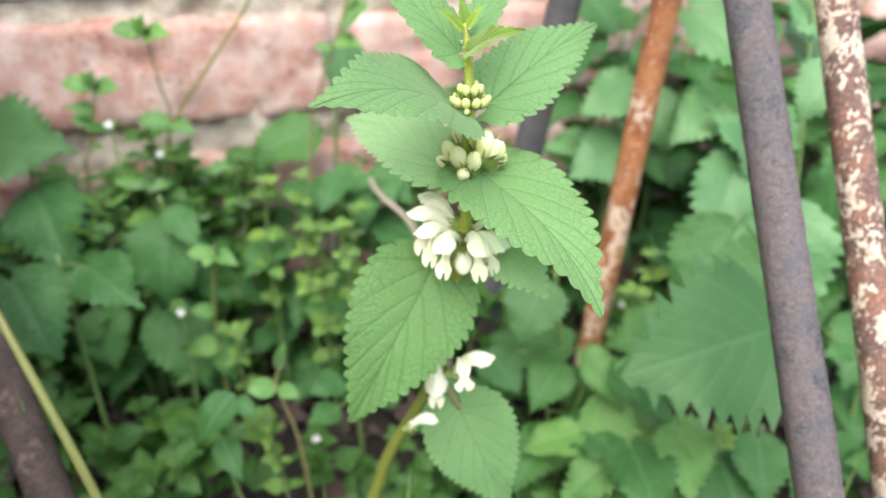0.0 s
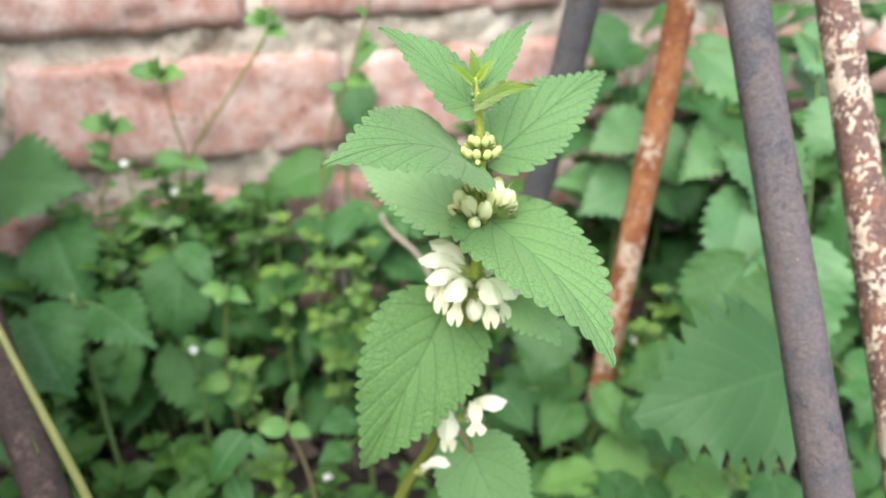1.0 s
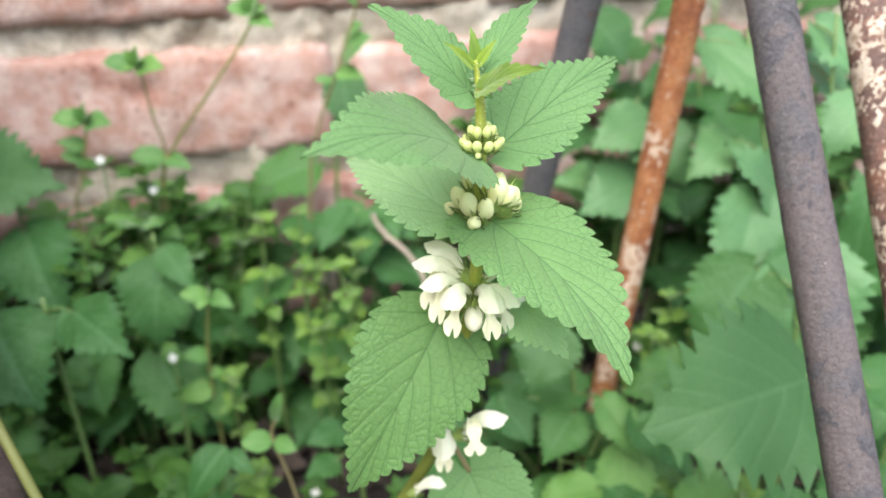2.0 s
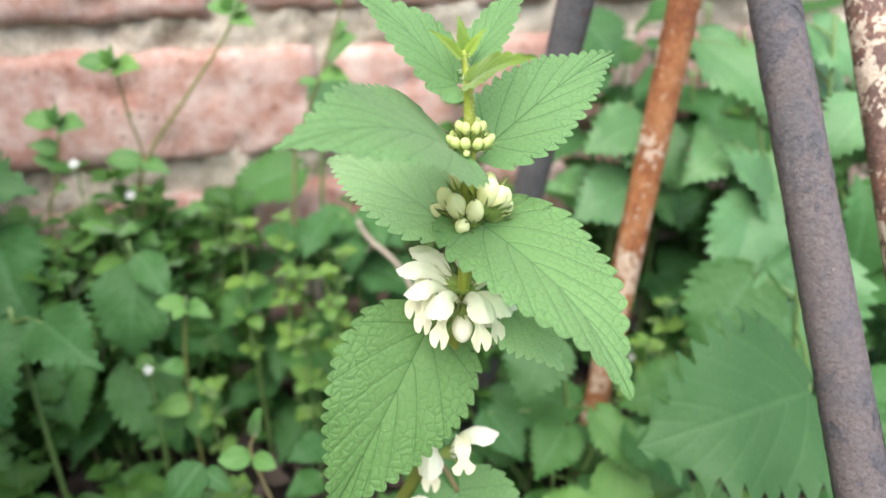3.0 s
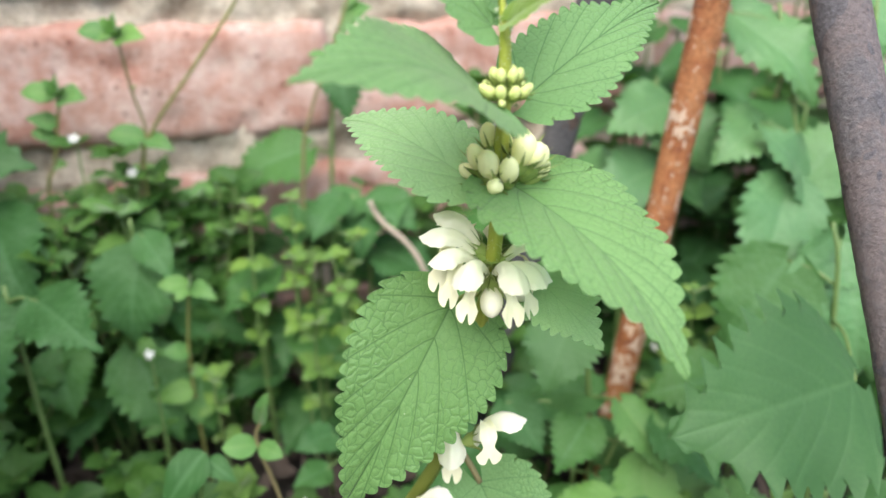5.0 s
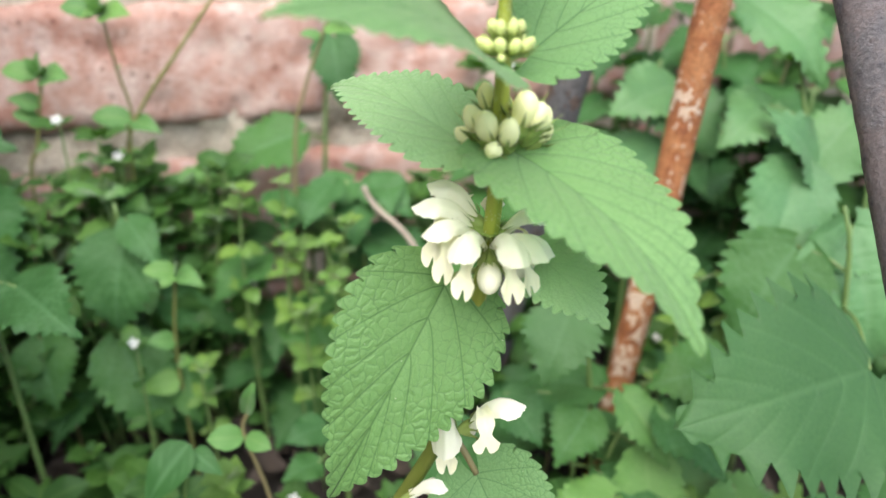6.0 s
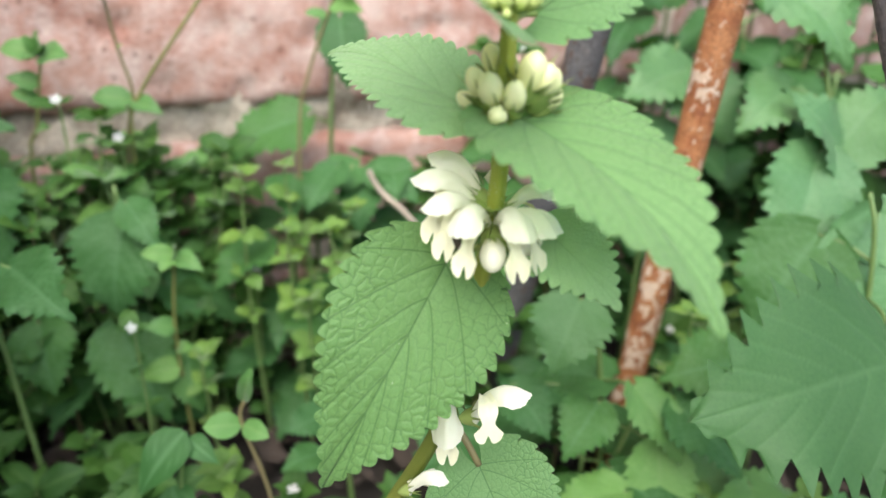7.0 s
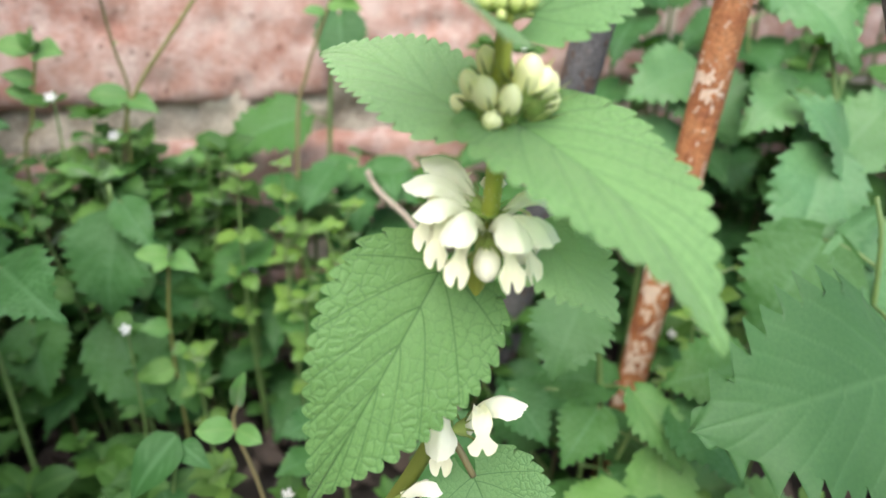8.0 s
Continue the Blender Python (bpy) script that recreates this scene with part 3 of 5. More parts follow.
def iron_bar(top, low, material, label, radius=0.0087, bend=0.0, seed=1, reach=0.45, flakes=None, cut=0.3, size=1.0, said=""):
    top, low = Vector(top), Vector(low)
    d = (top - low).normalized()
    foot = low - d * ((low.z + 0.02) / d.z)
    head = top + d * reach
    mid = foot.lerp(head, 0.5) + Vector((bend, 0, 0))
    me = tube_mesh("iron_bar", [foot, mid, head], [radius, radius], 28, 220, 0.0, 0.00022, seed)
    bar = tagged(link("iron_bar", me, material, None), label, "iron bar", "iron bars against the wall")
    if flakes:
        tagged(link("paint_flake", flake_mesh([foot, mid, head], radius, seed, cut, size, sides=92 if size < 0.5 else 60, count=1150 if size < 0.5 else 760), flakes, bar), said, kind="stuff")
    return bar


iron_bar((0.0705, 0.375, 0.324), (0.037, 0.42, 0.117), M_ROD_DARK, "dark painted iron bar standing among weeds by the wall", 0.0086, 0, 3, 0.45, M_SCAB_BROWN, 0.40, 1.0, "brown rust scabs")
iron_bar((0.123, 0.385, 0.324), (0.102, 0.392, 0.099), M_ROD_RUST, "orange rusted iron bar with pale paint flakes", 0.0077, 0, 5, 0.45, M_SCAB_PALE, 0.17, 0.6, "pale paint flakes")
iron_bar((0.121, 0.285, 0.33), (0.1415, 0.207, 0.196), M_ROD_GREY, "thick grey weathered iron bar with rust patches", 0.0081, 0.003, 8, 0.45, M_SCAB_BLUE, 0.34, 1.1, "blue-grey paint remnants")
iron_bar((0.168, 0.315, 0.335), (0.181, 0.275, 0.25), M_ROD_FLAKY, "rusted iron bar covered in flaking white paint", 0.0077, 0, 11, 0.45, M_SCAB_CREAM, 0.12, 0.30, "flaking cream paint")
iron_bar((-0.192, 0.25, 0.176), (-0.155, 0.21, 0.129), M_ROD_BROWN, "brown rusted iron bar lying low among the weeds", 0.0088, 0, 14, 0.12, M_SCAB_BROWN, 0.28, 0.7, "lighter rust scabs")


# ---- the white dead-nettle ----
deadnettle = thing("dead_nettle", (-0.052, 0.25, 0.01), "flowering white dead-nettle with toothed green leaves growing from soil", "plant")
STEM = [(-0.052, 0.25, 0.005), (-0.022, 0.24, 0.104), (-0.012, 0.235, 0.137), (0.009, 0.228, 0.186), (0.020, 0.217, 0.248), (0.022, 0.213, 0.285), (0.022, 0.210, 0.310), (0.0205, 0.210, 0.3235)]
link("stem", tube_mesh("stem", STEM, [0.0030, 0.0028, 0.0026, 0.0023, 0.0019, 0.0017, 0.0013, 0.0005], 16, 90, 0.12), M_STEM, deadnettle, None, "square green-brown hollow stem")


def hair_mesh(points, radius, low, high, count, seed, long=0.0011):
    """Short stiff hairs that stand out from a stem between two heights."""
    rng, pts = random.Random(seed), [p for p in spline(points, 300) if low <= p.z <= high]
    verts, faces = [], []
    for k in range(count):
        p, a = rng.choice(pts), rng.uniform(0, 2 * math.pi)
        out, side = Vector((math.cos(a), math.sin(a), 0)), Vector((-math.sin(a), math.cos(a), 0))
        foot, tip = p + out * radius, p + out * (radius + long * rng.uniform(0.6, 1.2)) + Vector((0, 0, rng.uniform(-0.0005, 0.0002)))
        i = len(verts)
        verts += [foot + side * 0.00007, foot - side * 0.00007, foot + Vector((0, 0, 0.00012)), tip]
        faces += [(i, i + 1, i + 3), (i + 1, i + 2, i + 3), (i + 2, i, i + 3)]
    return mesh_of("stem_hairs", verts, faces)


for low, high, radius, count in ((0.250, 0.285, 0.0018, 110), (0.285, 0.3235, 0.0013, 240)):
    tagged(link("stem_hairs", hair_mesh(STEM, radius, low, high, count, int(low * 1000)), M_HAIR, deadnettle, None, "fine pale bristly hairs"), "fine pale bristly hairs", "", "", "stuff")


def petiole(parent, a, b, r0=0.0009, r1=0.0007, material=None):
    a, b = Vector(a), Vector(b)
    mid = a.lerp(b, 0.5) + Vector((0, 0, 0.08 * (b - a).length))
    return link("petiole", tube_mesh("petiole", [a, mid, b], [r0, r1], 7, 8), material or M_CALYX, parent)


def dead_leaf(base, tip, facing, root, width, seed, teeth=17, material=None, **shape):
    settings = dict(depth=0.034, profile=DEAD, lobe=0.12, arch=0.05, droop=0.12, fold=0.16, wave=0.013, quilt=0.0095, veins=PALMATE, rows=10, cols=40, sharp=0.64, shell=False, plain=True)
    settings.update(shape)
    me = leaf_mesh("leaf", width, teeth, seed=seed, **settings)
    link("leaf", me, material or M_DEAD, deadnettle, leaf_pose(base, tip, facing))
    if root:
        petiole(deadnettle, root, base)


dead_leaf((0.010, 0.221, 0.239), (-0.0205, 0.196, 0.185), (0.10, -0.92, 0.33), (0.019, 0.218, 0.243), 0.645, 1, lobe=0.08, quilt=0.0075, material=M_DEAD_SHADED)
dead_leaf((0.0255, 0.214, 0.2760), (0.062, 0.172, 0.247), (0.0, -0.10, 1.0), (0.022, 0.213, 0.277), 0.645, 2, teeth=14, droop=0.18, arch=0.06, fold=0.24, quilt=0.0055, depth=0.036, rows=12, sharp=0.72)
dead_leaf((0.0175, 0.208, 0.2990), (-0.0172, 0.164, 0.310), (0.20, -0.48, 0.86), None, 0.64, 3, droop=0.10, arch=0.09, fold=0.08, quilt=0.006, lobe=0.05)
dead_leaf((0.015, 0.214, 0.277), (-0.0245, 0.250, 0.2835), (0.0, -0.52, 0.85), (0.021, 0.213, 0.277), 0.49, 4, droop=0.16, quilt=0.007, material=M_PALE_LIT)
dead_leaf((0.0325, 0.2190, 0.2480), (0.0495, 0.2010, 0.2360), (0.20, -0.80, 0.56), (0.020, 0.217, 0.247), 0.78, 5, teeth=11, droop=0.10, fold=0.05, quilt=0.004, depth=0.062, rows=12, material=M_PALE_LIT)
dead_leaf((0.028, 0.221, 0.297), (0.066, 0.253, 0.317), (-0.10, -0.80, 0.60), (0.022, 0.211, 0.296), 0.50, 6, fold=0.1)
dead_leaf((0.0190, 0.212, 0.315), (-0.0085, 0.215, 0.3375), (0.30, -0.60, 0.70), None, 0.50, 7, teeth=10)
dead_leaf((0.0225, 0.213, 0.3195), (0.038, 0.232, 0.337), (-0.35, -0.65, 0.60), None, 0.42, 8, teeth=9)
dead_leaf((0.0225, 0.207, 0.3165), (0.0375, 0.190, 0.3248), (-0.1, -0.8, 0.6), None, 0.30, 9, teeth=7, material=M_YOUNG, cols=14, fold=0.35, depth=0.025)
dead_leaf((0.0195, 0.208, 0.3225), (0.0122, 0.205, 0.3290), (0.3, -0.7, 0.4), None, 0.26, 10, teeth=6, material=M_YOUNG, cols=10, fold=0.5, depth=0.02)
dead_leaf((0.0207, 0.212, 0.3225), (0.0190, 0.214, 0.3318), (0.3, -0.9, 0.2), None, 0.36, 11, teeth=6, material=M_YOUNG, cols=10, fold=0.3, depth=0.02)
dead_leaf((0.0215, 0.211, 0.3225), (0.0262, 0.212, 0.3288), (-0.3, -0.9, 0.2), None, 0.34, 12, teeth=6, material=M_YOUNG, cols=10, fold=0.4, depth=0.02)
dead_leaf((0.0190, 0.225, 0.170), (0.0395, 0.207, 0.135), (-0.1, -0.80, 0.60), None, 0.85, 13, fold=0.1, quilt=0.003, lobe=0.16)
petiole(deadnettle, (0.010, 0.228, 0.184), (0.0190, 0.225, 0.170), 0.0012, 0.001, M_STEM_RED)


def hood_mesh(seed):
    """The helmet of the upper lip, in millimetres: x outwards, z up."""
    pts = spline([(1.5, 0, -0.5), (4.2, 0, 3.0), (8.0, 0, 5.8), (11.8, 0, 6.6), (15.2, 0, 5.4), (17.6, 0, 3.2)], 24)
    half = [1.1, 1.2, 1.7, 2.6, 3.2, 3.4, 2.9]
    verts, faces, m = [], [], 22
    for i, p in enumerate(pts):
        s = i / 24 * 6
        k = min(int(s), 5)
        h = half[k] + (half[k + 1] - half[k]) * (s - k)
        t = (pts[min(i + 1, 24)] - pts[max(i - 1, 0)]).normalized()
        up = Vector((-t.z, 0, t.x))
        span = radians(150 - 70 * min(1, i / 15))
        for j in range(m + 1):
            f = 2 * j / m - 1
            a = span * f
            keel = 0.12 * math.exp(-(a / 0.25) ** 2) - 0.07 * math.exp(-((abs(a) - 0.7) / 0.22) ** 2)
            flare = 1 + 0.22 * abs(f) ** 6 * min(1, i / 12)
            v = p + Vector((0, h * math.sin(a) * flare, 0)) + up * (h * (math.cos(a) - 1) * 1.15 + keel)
            q = Vector((i * 0.3, j * 0.3, seed))
            v += t * (1.5 * (1 - abs(f) ** 1.5) - 0.6) * max(0, i / 24 - 0.7) / 0.3 + up * (0.13 * math.cos(7 * a) * i / 24 + 0.7 * max(0, i / 24 - 0.8) / 0.2 * f * f)
            v += up * 0.22 * noise.noise(q) + t * (0.7 * noise.noise(q * 1.9) * (i / 24) ** 3) + Vector((0, 0.25 * noise.noise(q * 0.7 + Vector((5, 0, 0))), 0))
            verts.append(v * 0.001)
    n = m + 1
    faces = [(i * n + j, i * n + j + 1, i * n + n + j + 1, i * n + n + j) for i in range(24) for j in range(m)]
    return mesh_of("hood", verts, faces)


def lip_mesh():
    """The lower lip: a throat with small side teeth that spreads into two rounded hanging lobes."""
    pts = spline([(3, 0, 0.6), (7, 0, 1.4), (10.0, 0, 0.4), (12.0, 0, -2.6), (13.4, 0, -6.2), (14.4, 0, -9.6)], 24)
    half = [1.1, 1.8, 2.1, 1.25, 3.1, 2.6]
    verts, m = [], 16
    for i, p in enumerate(pts):
        s = i / 24 * 5
        k = min(int(s), 4)
        h = half[k] + (half[k + 1] - half[k]) * (s - k)
        t = (pts[min(i + 1, 24)] - pts[max(i - 1, 0)]).normalized()
        up = Vector((-t.z, 0, t.x))
        for j in range(m + 1):
            b = 2 * j / m - 1
            cup = 1.5 * b * b * max(0, 1 - i / 13) + 0.9 * abs(b) * (i / 24)
            cleft = max(0, i - 16) / 8 * (1.1 * math.exp(-(b / 0.2) ** 2) + 0.7 * abs(b) ** 3)
            v = p + Vector((0, h * b, 0)) + up * (cup + 0.3 * noise.noise(Vector((i * 0.25, j * 0.3, 2)))) - t * cleft * 2.8
            verts.append(v * 0.001)
    n = m + 1
    faces = [(i * n + j, i * n + j + 1, i * n + n + j + 1, i * n + n + j) for i in range(24) for j in range(m)]
    return mesh_of("lip", verts, faces)


def calyx_mesh(size=1.0):
    """A small cup with five long thin teeth."""
    verts, faces, m = [], [], 20
    for r, x in ((0.5, -0.8), (1.6, 0.6), (2.15, 2.0), (2.35, 3.0)):
        for j in range(m):
            a = 2 * math.pi * j / m
            verts.append(Vector((x, r * math.cos(a), r * math.sin(a))) * 0.001 * size)
    for i in range(3):
        for j in range(m):
            a, b = i * m + j, i * m + (j + 1) % m
            faces.append((a, b, b + m, a + m))
    for k in range(10):
        a = 2 * math.pi * (k + 0.25 + 0.3 * math.sin(k * 5)) / 10
        long = 7.6 if k % 2 == 0 else 5.4
        out = 5.4 if k % 2 == 0 else 4.6
        verts.append(Vector((long * 0.62, 3.5 * math.cos(a), 3.5 * math.sin(a))) * 0.001 * size)
        verts.append(Vector((long, out * math.cos(a), out * math.sin(a))) * 0.001 * size)
        r, t = 3 * m + 2 * k, len(verts) - 2
        faces += [(r, r + 1, t), (r, t, t + 1), (r + 1, t + 1, t)]
    return mesh_of("calyx", verts, faces)


def bud_mesh(seed):
    """A closed corolla: an egg with a faint seam and pinched tip."""
    verts, faces, m, k = [], [], 16, 14
    for i in range(k + 1):
        u = i / k
        r = 2.1 * math.sin(math.pi * (0.14 + 0.83 * u) ** 1.2) ** 0.62 if i < k else 0.35
        for j in range(m):
            a = 2 * math.pi * j / m
            q = r * (1 - 0.08 * math.exp(-(math.sin((a + seed) / 2) / 0.16) ** 2) + 0.06 * math.cos(4 * a + seed) * math.sin(math.pi * u)) * (1 + 0.05 * noise.noise(Vector((u * 3, math.cos(a), seed))))
            verts.append(Vector((1.5 + 6.2 * u, q * math.cos(a), q * math.sin(a))) * 0.001)
    for i in range(k):
        for j in range(m):
            a, b = i * m + j, i * m + (j + 1) % m
            faces.append((a, b, b + m, a + m))
    faces.append(tuple(range(k * m, k * m + m)))
    return mesh_of("bud", verts, faces)


def anther_mesh():
    bm = bmesh.new()
    for dy in (-0.8, 0.8):
        g = bmesh.ops.create_uvsphere(bm, u_segments=8, v_segments=6, radius=0.0006)
        bmesh.ops.translate(bm, verts=g["verts"], vec=(0.0125, dy * 0.001, 0.0042))
    me = bpy.data.meshes.new("anthers")
    bm.to_mesh(me)
    bm.free()
    return me


HOODS, LIP, CALYX, ANTHERS = [hood_mesh(i) for i in range(4)], lip_mesh(), calyx_mesh(), anther_mesh()
BUDS, OPENING = [bud_mesh(i) for i in range(3)], [bud_mesh(i + 7) for i in range(3)]
CALYX_SMALL = calyx_mesh(0.92)
FLOWERS = [0]


def aim(place, azimuth, lift, spin=0.0, size=1.0):
    """A pose whose x points outwards at that azimuth and lift, in degrees."""
    return pose(*place, 0, 0, azimuth) @ pose(0, 0, 0, 0, -lift, 0) @ pose(0, 0, 0, spin, 0, 0) @ Matrix.Diagonal((size, size, size, 1))


def flower(place, azimuth, lift=0, size=1.0, spin=0.0, lip=None, turn=0.0):
    """turn: how far the hanging lip twists about its own neck, in degrees."""
    m = aim(place, azimuth, lift, spin, size)
    lip = lip or m @ pose(0.0105, 0, 0, 0, lift, 0) @ pose(0, 0, 0, 0, 0, turn) @ pose(-0.0105, 0, 0)
    FLOWERS[0] += 1
    f = link("flower", HOODS[FLOWERS[0] % 4], M_PETAL, deadnettle, m, "creamy white hooded corolla")
    link("lip", LIP, M_LIP, f, lip)
    link("calyx", CALYX, M_CALYX, f, m)
    link("anthers", ANTHERS, M_ANTHER, f, m)


def bud(place, azimuth, lift, size, seed, ring=0.0, open_soon=False, young=False):
    a = radians(azimuth)
    m = aim((place[0] + ring * math.cos(a), place[1] + ring * math.sin(a), place[2]), azimuth, lift, seed * 50, size)
    b = link("bud", (OPENING if open_soon else BUDS)[seed % 3], M_PETAL if open_soon else M_SMALL_BUD if young else M_BUD, deadnettle, m, "swollen creamy white bud" if open_soon else "closed pale yellow-green bud")
    link("calyx", CALYX_SMALL, M_CALYX, b, m)


# open whorl
for az, lift, size, dz in ((164, 24, 0.98, 0.004), (-174, 14, 1.08, 0.002), (-150, 4, 0.98, 0.001), (-114, -6, 1.02, 0.0015), (-68, -8, 1.04, 0.0015),
                           (-42, -10, 0.96, 0.001), (-14, -14, 0.86, 0.000), (30, 0, 0.9, 0.001), (85, 8, 0.85, 0.002)):
    flower((0.0203 + 0.001 * math.cos(radians(az)), 0.2165 + 0.001 * math.sin(radians(az)), 0.2515 + dz), az, lift, size, turn=0.6 * ((-90 - az + 180) % 360 - 180) if az < -130 or az > 150 else 0.0)
for az, lift, size, seed in ((-88, -34, 1.45, 1), (-28, -22, 1.3, 2)):
    bud((0.0203, 0.2165, 0.2490), az, lift, size, seed, 0.002, True)
# whorl of large buds: place of the middle, way it points, size
for k, (x, y, z, az, lift, size) in enumerate(((0.0190, 0.2165, 0.2880, 160, 78, 1.15), (0.0160, 0.2120, 0.2838, -170, 66, 1.2), (0.0188, 0.2080, 0.2832, -125, 68, 1.3), (0.0272, 0.2090, 0.2868, -50, 72, 1.45),
                                               (0.0308, 0.2125, 0.2835, -8, 60, 1.3), (0.0238, 0.2072, 0.2822, -82, 66, 1.2), (0.0300, 0.2100, 0.2850, -25, 66, 1.2), (0.0205, 0.2055, 0.2785, -105, 10, 0.95),
                                               (0.0140, 0.2135, 0.2795, -178, 40, 0.95), (0.0275, 0.2180, 0.2860, 50, 70, 1.2), (0.0230, 0.2190, 0.2850, 95, 68, 1.2), (0.0320, 0.2150, 0.2800, 10, 45, 1.0))):
    m = aim((0, 0, 0), az, lift, 0, size)
    bud(Vector((x, y, z)) - m @ Vector((0.0046, 0, 0)), az, lift, size, k)
# whorl of small buds: an outer ring and an inner, higher one
for k, (az, lift, size) in enumerate(((-168, 50, 0.70), (-136, 46, 0.76), (-104, 48, 0.80), (-70, 46, 0.80), (-38, 48, 0.74), (-2, 52, 0.70), (45, 52, 0.7), (100, 55, 0.7), (150, 55, 0.7), (-100, -5, 0.55))):
    bud((0.0225, 0.2107, 0.2988), az, lift, size * 0.82, k + 1, 0.0034, young=True)
for k, (az, lift, size) in enumerate(((-155, 74, 0.72), (-112, 70, 0.74), (-66, 72, 0.76), (-22, 74, 0.7), (60, 76, 0.7))):
    bud((0.0225, 0.2107, 0.3018), az, lift, size * 0.82, k + 2, 0.0024, young=True)
# the lowest whorl, half withered
flower((0.0138, 0.221, 0.1895), -2, 18, 1.14, 0, aim((0.0195, 0.2185, 0.2010), -80, -12, 0, 0.80) @ Matrix.Diagonal((1.0, 1.6, 1.0, 1.0)))
flower((0.0105, 0.232, 0.1910), -92, -26, 1.08)
flower((0.0080, 0.229, 0.188), 165, 0, 0.9)
flower((-0.0040, 0.2210, 0.1620), 10, 8, 0.86)

# ---- nettles ----
NETTLE = [leaf_mesh("leaf", 0.80, 10, 0.076, OVATE, 0.10, arch=0.05, droop=0.16 + 0.05 * i, fold=0.14, wave=0.035, quilt=0.006, rows=7, cols=12, sharp=0.66, pointed=True, seed=30 + i, twist=0.1 * (i - 1)) for i in range(4)]
ROUND_NETTLE = leaf_mesh("leaf", 0.80, 9, 0.085, HEART, 0.12, arch=0.05, droop=0.16, fold=0.1, wave=0.03, quilt=0.006, rows=8, cols=14, sharp=0.6, pointed=True, seed=47, veins=PALMATE, bold=2.0)
BIG_NETTLE = leaf_mesh("leaf", 0.80, 10, 0.112, HEART, 0.05, arch=0.05, droop=0.10, fold=0.06, wave=0.03, quilt=0.006, rows=12, cols=30, plain=True, bold=0.9, veins=PALMATE, sharp=0.62, pointed=True, seed=41, shell=False)
LEAF_COUNT = [0]


def stem_place(points, z):
    for a, b in zip(points, points[1:]):
        if a[2] <= z <= b[2]:
            return Vector(a).lerp(Vector(b), (z - a[2]) / (b[2] - a[2]))
    return Vector(points[-1])


class Weed:
    """A nettle: an upright stem with stalked toothed leaves."""

    def __init__(self, points, label="green stinging nettle with coarsely toothed leaves beside the wall", radius=0.0017):
        self.points = points
        self.ob = thing("nettle", points[0], label, "plant", "nettles")
        link("stem", tube_mesh("stem", points, [radius, radius * 0.6], 8, 20, 0.1), M_STEM_PALE, self.ob)

    def leaf(self, base, tip, width, facing=None, material=None, mesh=None):
        LEAF_COUNT[0] += 1
        b, t = Vector(base), Vector(tip)
        if facing is None:
            facing = Vector((0.1 * math.sin(LEAF_COUNT[0] * 2.4), -0.55, 0.8))
        me = mesh or NETTLE[LEAF_COUNT[0] % 4]
        link("leaf", me, material or M_NETTLE, self.ob, leaf_pose(b, t, facing, width / 0.8))
        petiole(self.ob, stem_place(self.points, b.z - 0.006), b, 0.0009, 0.0006, M_STEM_PALE)


N1 = Weed([(-0.262, 0.402, 0.01), (-0.258, 0.402, 0.10), (-0.258, 0.402, 0.18), (-0.258, 0.404, 0.235)])
N1.leaf((-0.288, 0.402, 0.222), (-0.217, 0.392, 0.222), 0.92, (0.1, -0.7, 0.7), M_BROAD)
N1.leaf((-0.247, 0.388, 0.197), (-0.216, 0.362, 0.154), 0.85)
N1.leaf((-0.227, 0.392, 0.190), (-0.261, 0.372, 0.156), 0.85)
N1.leaf((-0.213, 0.368, 0.125), (-0.200, 0.350, 0.093), 0.90)
N3 = Weed([(-0.206, 0.335, 0.01), (-0.206, 0.332, 0.10), (-0.204, 0.328, 0.185)])
N3.leaf((-0.182, 0.318, 0.183), (-0.143, 0.295, 0.171), 0.72)
N3.leaf((-0.230, 0.322, 0.172), (-0.199, 0.300, 0.134), 1.0)
N2 = Weed([(-0.176, 0.395, 0.01), (-0.176, 0.394, 0.10), (-0.172, 0.392, 0.15), (-0.172, 0.392, 0.195)])
N2.leaf((-0.163, 0.378, 0.181), (-0.166, 0.362, 0.136), 1.0, (0.05, -0.8, 0.6), None, ROUND_NETTLE)
N2.leaf((-0.176, 0.378, 0.120), (-0.147, 0.360, 0.072), 0.75)
N2.leaf((-0.160, 0.380, 0.190), (-0.139, 0.365, 0.170), 0.62)
N2.leaf((-0.139, 0.375, 0.108), (-0.129, 0.360, 0.079), 0.85)
W1 = Weed([(-0.085, 0.478, 0.01), (-0.082, 0.482, 0.12), (-0.078, 0.485, 0.21), (-0.072, 0.487, 0.275)])
W1.leaf((-0.091, 0.475, 0.212), (-0.139, 0.460, 0.186), 0.75)
W1.leaf((-0.069, 0.485, 0.269), (-0.062, 0.465, 0.231), 0.70)
W2 = Weed([(-0.052, 0.445, 0.01), (-0.050, 0.445, 0.12), (-0.049, 0.446, 0.192)])
W2.leaf((-0.044, 0.440, 0.194), (-0.018, 0.425, 0.176), 0.80)
W2.leaf((-0.054, 0.440, 0.193), (-0.078, 0.425, 0.180), 0.85)
W2.leaf((-0.050, 0.436, 0.186), (-0.050, 0.415, 0.160), 0.80)
W3 = Weed([(-0.047, 0.345, 0.01), (-0.047, 0.342, 0.05), (-0.048, 0.338, 0.085)])
W3.leaf((-0.056, 0.335, 0.100), (-0.072, 0.320, 0.100), 0.85)
W3.leaf((-0.056, 0.320, 0.090), (-0.070, 0.305, 0.091), 0.80)
